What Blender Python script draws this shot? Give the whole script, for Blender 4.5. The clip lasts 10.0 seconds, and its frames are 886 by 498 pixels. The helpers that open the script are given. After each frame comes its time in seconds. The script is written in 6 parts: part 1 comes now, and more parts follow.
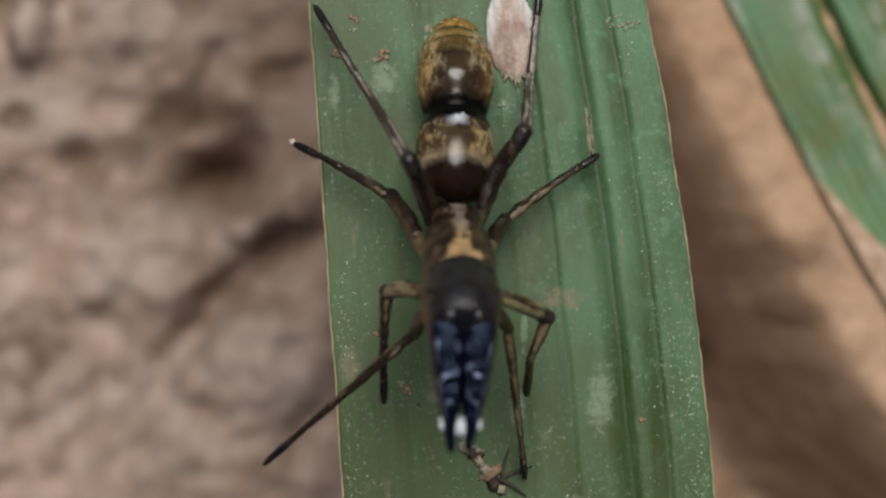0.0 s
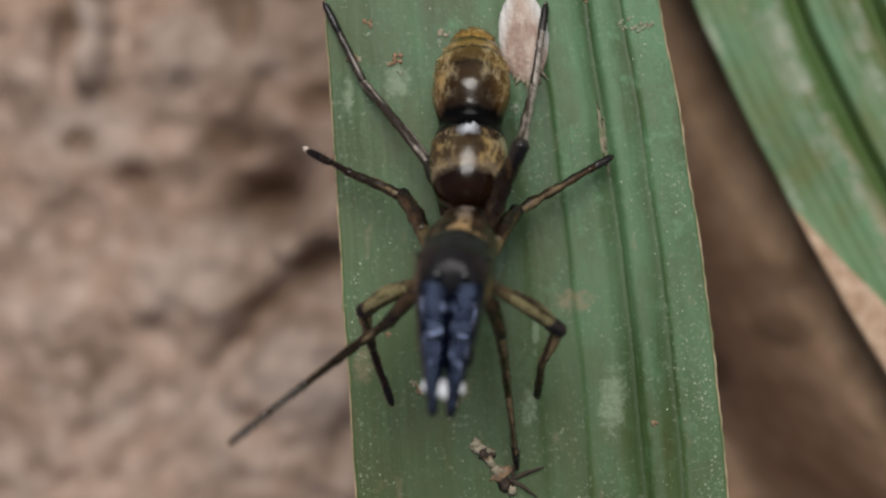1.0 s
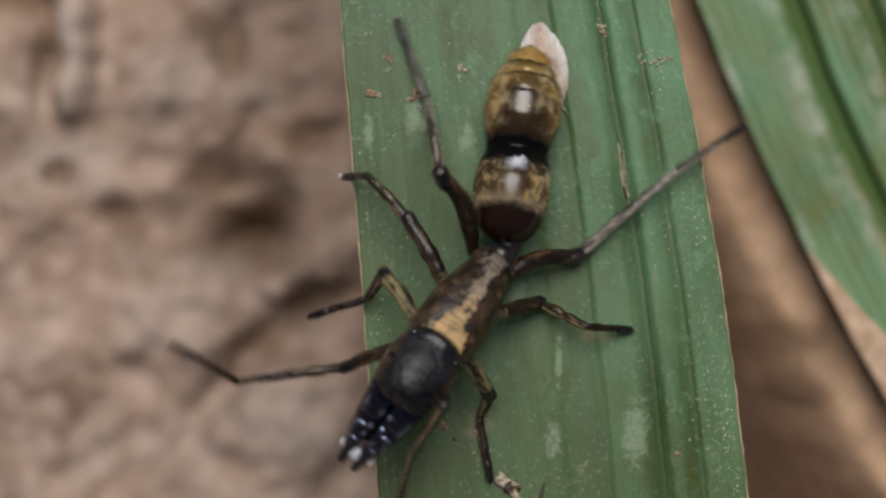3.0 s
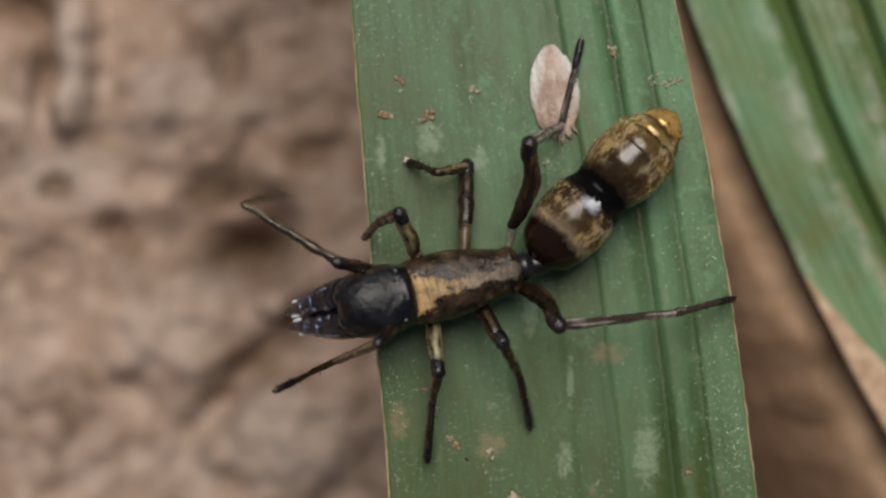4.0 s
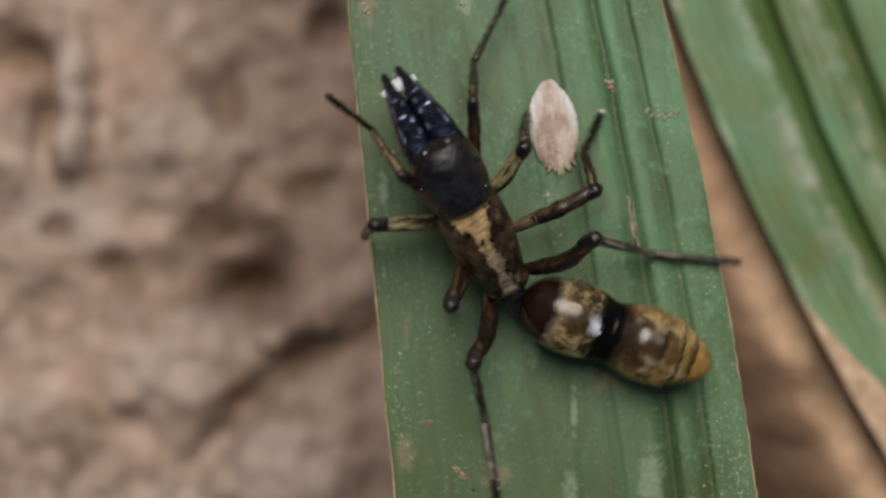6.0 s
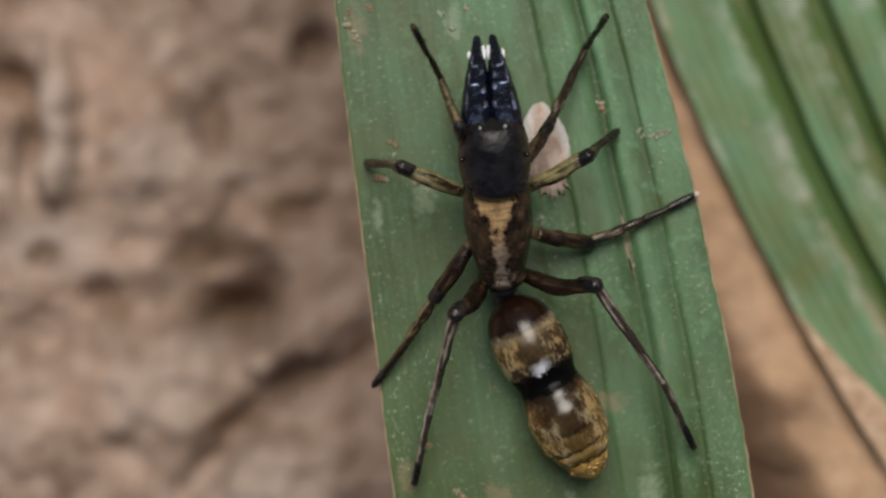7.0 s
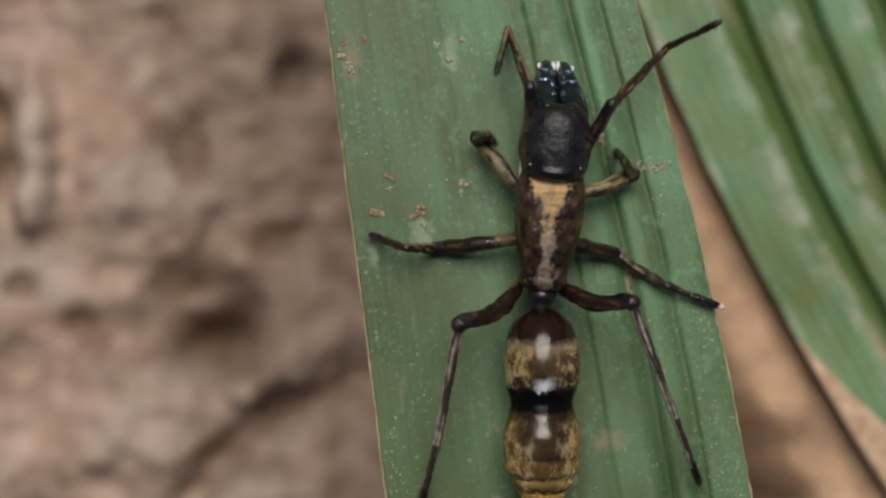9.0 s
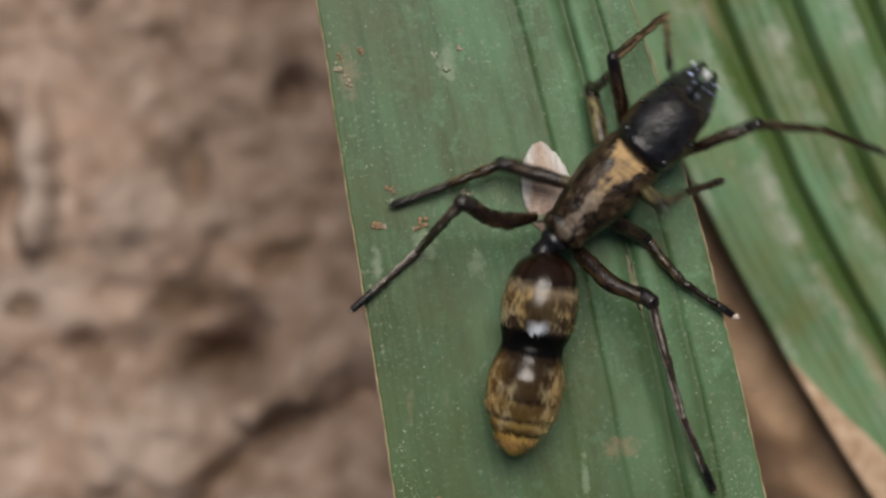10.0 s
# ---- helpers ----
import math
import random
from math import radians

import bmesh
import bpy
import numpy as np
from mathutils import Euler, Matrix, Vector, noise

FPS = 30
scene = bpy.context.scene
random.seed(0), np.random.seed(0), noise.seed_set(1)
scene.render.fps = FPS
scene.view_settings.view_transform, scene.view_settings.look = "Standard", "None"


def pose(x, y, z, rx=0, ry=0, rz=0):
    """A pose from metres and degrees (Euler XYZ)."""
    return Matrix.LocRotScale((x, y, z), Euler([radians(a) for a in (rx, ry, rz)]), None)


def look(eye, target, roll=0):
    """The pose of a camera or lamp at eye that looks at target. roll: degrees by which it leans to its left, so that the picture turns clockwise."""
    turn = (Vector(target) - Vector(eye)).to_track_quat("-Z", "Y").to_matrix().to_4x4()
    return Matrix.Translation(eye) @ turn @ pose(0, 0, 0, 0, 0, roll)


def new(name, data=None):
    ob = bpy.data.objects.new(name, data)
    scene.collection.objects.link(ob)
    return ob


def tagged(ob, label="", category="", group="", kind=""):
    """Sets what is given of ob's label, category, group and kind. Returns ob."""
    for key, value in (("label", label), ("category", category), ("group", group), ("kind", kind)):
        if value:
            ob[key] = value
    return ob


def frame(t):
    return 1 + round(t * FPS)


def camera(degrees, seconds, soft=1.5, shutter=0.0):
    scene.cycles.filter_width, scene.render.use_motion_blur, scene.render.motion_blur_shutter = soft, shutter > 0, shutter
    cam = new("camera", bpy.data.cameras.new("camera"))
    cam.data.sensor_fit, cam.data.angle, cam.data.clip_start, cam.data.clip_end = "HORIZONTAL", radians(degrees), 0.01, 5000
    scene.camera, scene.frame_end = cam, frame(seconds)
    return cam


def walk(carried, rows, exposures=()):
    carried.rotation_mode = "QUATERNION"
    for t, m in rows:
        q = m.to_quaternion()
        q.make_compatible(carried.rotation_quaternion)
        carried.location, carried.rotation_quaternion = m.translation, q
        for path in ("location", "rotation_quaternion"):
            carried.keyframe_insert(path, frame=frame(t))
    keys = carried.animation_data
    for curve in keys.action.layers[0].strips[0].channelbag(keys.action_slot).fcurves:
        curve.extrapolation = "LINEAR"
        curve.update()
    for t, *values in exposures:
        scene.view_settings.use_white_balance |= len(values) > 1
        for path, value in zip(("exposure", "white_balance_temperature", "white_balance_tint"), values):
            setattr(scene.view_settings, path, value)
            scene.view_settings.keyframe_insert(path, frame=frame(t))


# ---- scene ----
# ---- scale: a jumping spider about 10 mm long on a grass-like blade; MM turns millimetres into metres ----
MM = 0.001
LEAF_Z = 22.0            # height of the blade above the soil, in mm
SECONDS = 10.0
STEPS = [round(0.1 * k, 1) for k in range(101)]


def glide(ts, values, t):
    """A smooth value at t that never overshoots its neighbours."""
    ts, v = np.asarray(ts, float), np.asarray(values, float)
    h = np.diff(ts)
    slope = np.diff(v, axis=0) / h[:, None]
    m = np.zeros_like(v)
    m[0], m[-1] = slope[0], slope[-1]
    for k in range(1, len(ts) - 1):
        a, b = slope[k - 1], slope[k]
        w1, w2 = 2 * h[k] + h[k - 1], h[k] + 2 * h[k - 1]
        same = a * b > 1e-12
        m[k] = np.where(same, (w1 + w2) / np.where(same, w1 / np.where(same, a, 1) + w2 / np.where(same, b, 1), 1), 0)
    k = int(min(max(np.searchsorted(ts, t, "right") - 1, 0), len(ts) - 2))
    s = (t - ts[k]) / h[k]
    return ((2 * s**3 - 3 * s * s + 1) * v[k] + (s**3 - 2 * s * s + s) * h[k] * m[k]
            + (3 * s * s - 2 * s**3) * v[k + 1] + (s**3 - s * s) * h[k] * m[k + 1])


def turned(degrees_xyz):
    """A turn from a rotation vector in degrees."""
    v = Vector([radians(a) for a in degrees_xyz])
    return Matrix.Rotation(v.length, 4, v.normalized()) if v.length > 1e-9 else Matrix.Identity(4)


def at_mm(x, y, z):
    return Matrix.Translation((x * MM, y * MM, z * MM))


# ---- camera ----
cam = camera(24, SECONDS, soft=2.3, shutter=0.8)
cam.data.dof.use_dof = True
cam.data.dof.focus_distance = 0.0484
cam.data.dof.aperture_fstop = 64
SWAY_T = [0.0, 0.5, 1.0, 1.5, 2.0, 2.5, 4.0, 4.5, 5.0, 5.5, 7.0, 7.5, 8.0, 8.5, 9.0, 9.5, 10.0]
CAM_AT = [(-2.52, -0.90, 47.98), (0.52, -1.47, 48.80), (4.62, -1.23, 50.84), (1.02, 0.19, 48.45), (-0.69, 0.67, 47.91), (1.11, 1.21, 49.48), 
    (-0.48, 0.27, 48.73), (0.00, 0.00, 49.79), (-0.58, 0.57, 49.55), (-0.23, -0.76, 50.18), (1.13, 2.36, 49.73), (-0.29, 1.64, 48.99), 
    (1.11, 1.88, 49.88), (-0.78, 0.93, 48.50), (-1.44, 2.38, 49.08), (-0.58, 2.37, 49.51), (-0.71, 3.11, 48.77)]
CAM_TURN = [(-1.19, -3.06, -1.51), (-0.78, -0.43, -1.07), (-0.42, 3.65, -1.04), (-1.41, 0.37, 0.08), (-1.26, -0.97, -0.48), (-1.31, 0.68, -0.25), 
    (0.06, -0.60, 0.47), (0.51, -0.15, 0.78), (0.26, -0.59, 0.40), (1.55, -0.37, -0.05), (-0.12, 0.20, -1.35), (0.78, -1.24, -1.61), 
    (0.91, -0.24, -1.31), (1.58, -1.83, -2.76), (0.60, -2.33, -1.93), (1.06, -1.53, -1.59), (0.50, -1.67, -2.50)]
# sway of the two leaves in the air, in mm and degrees
LEAF_AT = [(-1.15, -1.02, -0.66), (-0.22, -1.20, -0.06), (0.54, -0.66, 1.80), (-0.18, -0.29, -0.65), (-0.60, 0.06, -0.98), (-0.08, 0.36, 0.35), 
    (-0.20, 0.04, -0.71), (-0.00, -0.00, 0.00), (-0.12, 0.12, -0.39), (0.01, -0.30, 0.11), (0.65, 0.60, -0.69), (0.42, 0.39, -0.94), (0.82, 0.56, 0.60), 
    (0.29, -0.08, -0.45), (0.19, 0.35, -0.23), (0.41, 0.74, 0.37), (0.43, 0.81, -0.23)]
LEAF_TURN = [(-0.49, 0.21, -2.39), (-0.46, -0.04, -2.16), (-0.54, -0.26, -2.07), (-0.49, 0.17, -1.06), (-0.12, 0.27, -1.14), (-0.28, 0.28, -0.71), 
    (0.08, 0.65, 0.20), (0.09, 0.36, 0.33), (0.13, 0.57, -0.05), (0.08, 0.68, -0.01), (0.93, -0.53, 0.76), (0.91, -1.05, 0.87), (0.25, -0.44, 1.58), 
    (-0.00, -0.13, 0.75), (0.04, -0.07, 0.49), (0.15, -0.05, 1.88), (0.02, -0.03, 1.76)]
FAR_AT = [(0.91, 0.18, -1.28), (1.05, 0.07, 0.38), (0.40, -0.20, 2.62), (0.39, 0.31, 0.50), (0.57, 0.52, -0.60), (0.51, 0.53, 0.18), (0.01, 0.19, 0.12), 
    (-0.00, -0.00, -0.00), (0.16, 0.19, 0.37), (0.31, 0.01, 0.14), (0.72, 0.74, -0.89), (0.45, 0.25, -0.64), (0.50, 0.39, 0.72), (0.53, 0.24, -0.52), 
    (0.59, 0.68, -0.38), (0.14, 0.53, 0.49), (0.10, 0.68, 0.64)]
FAR_TURN = [(-0.23, 0.16, 0.61), (-0.17, 0.02, 0.37), (0.19, -0.11, 0.11), (0.03, -0.05, 0.47), (-0.09, 0.04, 0.08), (0.12, -0.01, -0.11), (0.01, -0.02, -0.11), 
    (-0.00, -0.02, -0.11), (0.03, -0.01, -0.40), (0.05, -0.03, -0.46), (0.01, -0.01, 0.64), (0.03, -0.07, -0.90), (-0.13, -0.06, -0.89), 
    (-0.00, -0.04, -0.00), (-0.02, 0.00, 0.81), (0.05, 0.04, -0.52), (0.04, 0.18, 0.75)]

walk(cam, [(t, at_mm(*(glide(SWAY_T, CAM_AT, t) + (0, 0, LEAF_Z))) @ turned(glide(SWAY_T, CAM_TURN, t))) for t in STEPS],
     [(0.0, -0.22, 6420, 10), (2.7, -0.22, 6420, 10), (3.9, -0.22, 6740, 10), (10.0, -0.22, 6740, 10)])

# ---- light: bright shade under an open, hazy sky ----
SUN_FROM = Vector((0.0, 0.47, 1.0)).normalized()
world = bpy.data.worlds.new("sky")
scene.world = world
world.use_nodes = True
wn = world.node_tree.nodes
sky = wn.new("ShaderNodeTexSky")
sky.sky_type, sky.sun_disc = "NISHITA", False
sky.sun_elevation = math.asin(SUN_FROM.z)
sky.sun_rotation = math.atan2(SUN_FROM.x, SUN_FROM.y)
sky.dust_density = 4.0
world.node_tree.links.new(sky.outputs[0], wn["Background"].inputs[0])
wn["Background"].inputs[1].default_value = 0.037
sun = new("sun", bpy.data.lights.new("sun", "SUN"))
sun.data.energy, sun.data.angle, sun.data.color = 3.85, radians(36), (1.0, 0.965, 0.915)
sun.matrix_world = look(SUN_FROM * 2, (0, 0, 0))

# ---- materials ----


def material(name, rough=0.6, metal=0.0, coat=0.0):
    m = bpy.data.materials.new(name)
    m.use_nodes = True
    b = m.node_tree.nodes["Principled BSDF"]
    b.inputs["Roughness"].default_value, b.inputs["Metallic"].default_value = rough, metal
    b.inputs["Coat Weight"].default_value, b.inputs["Coat Roughness"].default_value = coat, 0.10
    b.inputs["Specular IOR Level"].default_value = 0.4
    return m, m.node_tree, b


def node(tree, kind, **inputs):
    n = tree.nodes.new(kind)
    for key, value in inputs.items():
        socket = n.inputs[key.replace("_", " ")]
        if isinstance(value, bpy.types.NodeSocket):
            tree.links.new(value, socket)
        else:
            socket.default_value = value
    return n


def place(tree, scale=(1, 1, 1), which="Object"):
    """Object coordinates in millimetres, stretched."""
    c = tree.nodes.new("ShaderNodeTexCoord")
    k = 1000 if which == "Object" else 1
    return node(tree, "ShaderNodeMapping", Vector=c.outputs[which], Scale=[s * k for s in scale]).outputs[0]


def fuzz(tree, vector, scale, detail=4.0, rough=0.6):
    return node(tree, "ShaderNodeTexNoise", Vector=vector, Scale=scale, Detail=detail, Roughness=rough).outputs["Fac"]


def ramp(tree, fac, *stops):
    n = node(tree, "ShaderNodeValToRGB", Fac=fac)
    e = n.color_ramp.elements
    while len(e) < len(stops):
        e.new(0.5)
    for item, (pos, col) in zip(e, stops):
        item.position = pos
        item.color = (*col, 1) if not isinstance(col, (int, float)) else (col, col, col, 1)
    return n.outputs[0]


def mix(tree, fac, a, b):
    n = tree.nodes.new("ShaderNodeMix")
    n.data_type = "RGBA"
    for socket, value in ((n.inputs[0], fac), (n.inputs[6], a), (n.inputs[7], b)):
        if isinstance(value, bpy.types.NodeSocket):
            tree.links.new(value, socket)
        elif isinstance(value, (int, float)):
            socket.default_value = value
        else:
            socket.default_value = (*value, 1)
    return n.outputs[2]


def calc(tree, op, a, b=0.0, c=0.0):
    n = tree.nodes.new("ShaderNodeMath")
    n.operation = op
    for socket, value in zip(n.inputs, (a, b, c)):
        if isinstance(value, bpy.types.NodeSocket):
            tree.links.new(value, socket)
        else:
            socket.default_value = value
    return n.outputs[0]


def bump(tree, shader, height, mm, strength=0.6):
    n = node(tree, "ShaderNodeBump", Height=height, Distance=mm * MM, Strength=strength)
    tree.links.new(n.outputs[0], shader.inputs["Normal"])


def colour(tree, shader, value):
    if isinstance(value, bpy.types.NodeSocket):
        tree.links.new(value, shader.inputs["Base Color"])
    else:
        shader.inputs["Base Color"].default_value = (*value, 1)


def plain(name, col, dark, scale, rough, metal=0.0, coat=0.0, relief=0.01):
    """A mottled surface of two near tones."""
    m, t, b = material(name, rough, metal, coat)
    f = fuzz(t, place(t), scale)
    colour(t, b, mix(t, ramp(t, f, (0.35, 0.0), (0.68, 1.0)), dark, col))
    if relief:
        bump(t, b, f, relief)
    return m


# brown shade painted over the pits and crack: x, y, radius x, radius y
SHADED_HOLLOWS = [(-6.93, 6.73, 0.7, 1.1), (-4.26, 3.6, 1.2, 0.8), (-7.4, 2.4, 1.9, 1.0), (-6.8, 0.4, 1.9, 1.3), (-13.3, 7.0, 0.4, 2.0), (-6.1, -3.6, 1.2, 0.7), (-4.4, -2.1, 1.3, 0.6), (-12.9, 2.3, 0.8, 0.6),
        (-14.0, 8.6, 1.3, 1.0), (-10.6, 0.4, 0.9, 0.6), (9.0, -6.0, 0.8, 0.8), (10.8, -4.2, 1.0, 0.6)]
CRUSTS = [(-7.7, -0.95, 1.3, 0.8), (-12.28, 6.8, 0.9, 3.0), (-4.9, -6.2, 2.4, 2.0), (-9.2, -2.6, 2.2, 1.5), (-12.5, 2.6, 2.0, 1.4), (-8.8, 5.8, 1.6, 1.4)]


def soil_material():
    """Brown clay with pale dried crusts and pinkish lumps; shade painted brown in the hollows and beside the near
    blade; redder towards the second leaf.
    """
    m, t, b = material("soil", 0.93)
    p = place(t)
    xyz = node(t, "ShaderNodeSeparateXYZ", Vector=p)
    big, mid, fine = fuzz(t, p, 0.2, 4), fuzz(t, p, 0.75, 5, 0.62), fuzz(t, p, 4.0, 3, 0.65)
    base = ramp(t, mid, (0.32, (0.135, 0.086, 0.058)), (0.44, (0.240, 0.168, 0.127)), (0.56, (0.295, 0.214, 0.168)), (0.67, (0.42, 0.325, 0.270)))
    red = mix(t, ramp(t, big, (0.46, 0.0), (0.64, 0.55)), base, (0.35, 0.232, 0.170))
    lump = ramp(t, node(t, "ShaderNodeTexVoronoi", Vector=p, Scale=0.8, Randomness=1.0).outputs["Distance"], (0.10, 0.75), (0.55, 0.0))
    red = mix(t, calc(t, "MULTIPLY", lump, ramp(t, fine, (0.35, 0.3), (0.6, 1.0))), red, (0.43, 0.325, 0.270))
    crust = ramp(t, fuzz(t, place(t, (1, 1, 0.4)), 0.34, 5, 0.6), (0.50, 0.0), (0.68, 0.45))
    wobble = calc(t, "MULTIPLY", calc(t, "SUBTRACT", fuzz(t, p, 0.7, 4, 0.6), 0.5), 1.9)
    for cx, cy, rx, ry in CRUSTS:
        q = [calc(t, "POWER", calc(t, "ABSOLUTE", calc(t, "DIVIDE", calc(t, "SUBTRACT", xyz.outputs[k], c), r)), 2.0) for k, c, r in ((0, cx, rx), (1, cy, ry))]
        reach = calc(t, "ADD", calc(t, "ADD", q[0], q[1]), wobble)
        crust = calc(t, "MAXIMUM", crust, ramp(t, reach, (0.30, 0.9 if cy > 6 else 0.6), (1.1, 0.0)))
    # the hollows' shade, put into the soil colour as dark brown
    hollow_shade = 0.0
    for cx, cy, rx, ry in SHADED_HOLLOWS:
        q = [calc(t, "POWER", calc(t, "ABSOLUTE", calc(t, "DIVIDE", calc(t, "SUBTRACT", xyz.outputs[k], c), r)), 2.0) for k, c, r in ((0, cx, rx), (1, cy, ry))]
        hollow_shade = calc(t, "MAXIMUM", hollow_shade, ramp(t, calc(t, "ADD", calc(t, "ADD", q[0], q[1]), wobble), (0.20, 0.75), (1.25, 0.0)))
    pale = mix(t, crust, red, (0.405, 0.325, 0.278))
    rusty = ramp(t, calc(t, "ADD", calc(t, "DIVIDE", xyz.outputs[0], 60.0), calc(t, "MULTIPLY", wobble, 0.017)), (0.047, 0.0), (0.093, 0.75), (0.40, 0.75), (0.70, 0.0))
    rusty = calc(t, "MULTIPLY", rusty, ramp(t, calc(t, "DIVIDE", calc(t, "ABSOLUTE", xyz.outputs[1]), 60.0), (0.40, 1.0), (0.70, 0.0)))
    sand = mix(t, ramp(t, fuzz(t, p, 0.55, 4, 0.6), (0.36, 0.0), (0.62, 1.0)), (0.36, 0.215, 0.118), (0.52, 0.335, 0.205))
    # painted shade: a darker brown band below and left of the near blade
    blade_shade = calc(t, "MULTIPLY", ramp(t, calc(t, "ADD", calc(t, "DIVIDE", xyz.outputs[0], 60.0), calc(t, "MULTIPLY_ADD", wobble, 0.03, 0.5)), (0.33, 0.0), (0.42, 0.32), (0.53, 0.25), (0.56, 0.0)), ramp(t, mid, (0.36, 1.0), (0.60, 0.5)))
    blade_shade = calc(t, "MULTIPLY", blade_shade, ramp(t, calc(t, "ADD", calc(t, "DIVIDE", xyz.outputs[1], 60.0), 0.5), (0.42, 0.0), (0.47, 1.0)))
    pale = mix(t, blade_shade, pale, (0.195, 0.128, 0.085))
    colour(t, b, mix(t, hollow_shade, mix(t, rusty, pale, sand), (0.150, 0.092, 0.055)))
    bump(t, b, fine, 0.12, 0.5)
    return m


PIVOT = (4.0, 2.0, 0.0)
PALE, BROWN = (0.235, 0.30, 0.20), (0.215, 0.165, 0.095)
FILMS = [(3.27, -2.85, 0.10, 0.7, PALE), (3.15, -4.7, 0.22, 0.5, PALE), (1.43, -4.35, 0.5, 0.35, BROWN), (5.1, -4.5, 0.35, 0.9, PALE), (-0.1, 2.9, 0.35, 0.45, PALE), (1.1, 2.4, 0.25, 0.4, PALE),
         (-1.25, 2.6, 0.14, 0.5, PALE), (0.75, 7.2, 0.25, 0.6, PALE), (4.15, -2.15, 0.5, 0.3, BROWN), (2.3, -1.2, 0.2, 0.6, PALE), (-1.6, 7.1, 0.25, 0.7, BROWN), (-0.8, -3.8, 0.25, 0.5, BROWN), (2.7, 2.35, 0.16, 0.16, PALE)]


def blade_material(name, waxy, tone, folds=False):
    """A leaf: long soft fibres, ribs of differing green, pale waxy bloom in streaks, dust and scattered rusty scars."""
    m, t, b = material(name, 0.5)
    uv = t.nodes.new("ShaderNodeUVMap")
    uv.uv_map = "along"
    across = node(t, "ShaderNodeMapping", Vector=uv.outputs[0], Scale=(1, 0.03, 1)).outputs[0]
    streaky = node(t, "ShaderNodeMapping", Vector=uv.outputs[0], Scale=(1, 0.16, 1)).outputs[0]
    fibre, broad, vein = fuzz(t, across, 7.5, 3, 0.6), fuzz(t, across, 1.0, 2, 0.5), fuzz(t, across, 2.6, 2, 0.5)
    p = place(t)
    cloud, grain, smear = fuzz(t, p, 0.45, 5, 0.62), fuzz(t, p, 7.0, 3, 0.7), fuzz(t, streaky, 1.6, 5, 0.65)
    green = ramp(t, broad, (0.32, tuple(0.80 * c for c in tone)), (0.5, tone), (0.68, tuple(1.2 * c for c in tone)))
    if not folds:  # each rib has a green of its own: olive at one margin, bluish and paler at the other
        lane = calc(t, "ADD", calc(t, "DIVIDE", node(t, "ShaderNodeSeparateXYZ", Vector=uv.outputs[0]).outputs[0], 8.0), calc(t, "MULTIPLY", calc(t, "SUBTRACT", fuzz(t, across, 2.0, 2), 0.5), 0.05))
        green = mix(t, ramp(t, lane, (0.0, 0.75), (0.08, 0.35), (0.14, 0.0)), green, (tone[0] * 1.3, tone[1] * 0.95, tone[2] * 0.55))
        # the darker lane before the groove at 0.63 has shade painted in
        green = mix(t, ramp(t, lane, (0.14, 0.0), (0.20, 0.5), (0.34, 0.35), (0.38, 0.0), (0.52, 0.0), (0.56, 0.45), (0.62, 0.5), (0.64, 0.0)), green, (tone[0] * 0.72, tone[1] * 0.74, tone[2] * 0.55))
        green = mix(t, ramp(t, lane, (0.635, 0.0), (0.645, 0.30), (0.72, 0.15), (0.77, 0.0), (0.787, 0.0), (0.797, 0.65), (0.84, 0.45), (0.875, 0.1), (0.887, 0.0), (0.897, 0.75), (1.0, 0.6)), green, (tone[0] * 1.75, tone[1] * 1.65, tone[2] * 2.1))
        # shade painted along the left wall of the three main grooves
        groove_shade = calc(t, "MAXIMUM", ramp(t, lane, (0.735, 0.0), (0.770, 0.8), (0.785, 0.9), (0.792, 0.0)), calc(t, "MAXIMUM", ramp(t, lane, (0.850, 0.0), (0.878, 0.55), (0.887, 0.65), (0.893, 0.0)), ramp(t, lane, (0.585, 0.0), (0.620, 0.5), (0.632, 0.6), (0.640, 0.0))))
        groove_shade = calc(t, "MULTIPLY", groove_shade, ramp(t, fuzz(t, streaky, 1.0, 4, 0.6), (0.36, 0.45), (0.58, 1.0)))
    green = mix(t, ramp(t, vein, (0.36, 0.5), (0.52, 0.0)), green, (tone[0] * 0.72, tone[1] * 0.70, tone[2] * 0.55))
    green = mix(t, ramp(t, fibre, (0.44, 0.0), (0.66, 0.42)), green, (tone[0] * 2.3, tone[1] * 2.0, tone[2] * 2.2))
    dull = ramp(t, fuzz(t, streaky, 0.8, 5, 0.65), (0.40, 0.3), (0.56, 0.0))
    green = mix(t, dull, green, (tone[0] * 0.75, tone[1] * 0.60, tone[2] * 0.35))
    olive = ramp(t, cloud, (0.40, 0.8), (0.60, 0.0))
    if not folds:  # duller towards the base
        olive = calc(t, "MAXIMUM", olive, calc(t, "MULTIPLY", ramp(t, calc(t, "ADD", calc(t, "DIVIDE", node(t, "ShaderNodeSeparateXYZ", Vector=uv.outputs[0]).outputs[1], 20.0), 0.5), (0.22, 0.9), (0.52, 0.0)), ramp(t, smear, (0.40, 1.0), (0.62, 0.35))))
    green = mix(t, olive, green, (tone[0] * 1.55, tone[1] * 0.82, tone[2] * 0.40))
    bloom = calc(t, "MULTIPLY", ramp(t, smear, (0.38, 0.02), (0.68, 0.95)), ramp(t, grain, (0.3, 0.35), (0.7, 1.0)))
    xyz = node(t, "ShaderNodeSeparateXYZ", Vector=uv.outputs[0])
    haze = ramp(t, fuzz(t, node(t, "ShaderNodeMapping", Vector=uv.outputs[0], Scale=(1, 0.32, 1)).outputs[0], 0.55, 5, 0.62), (0.38, 0.0), (0.60, 0.75))
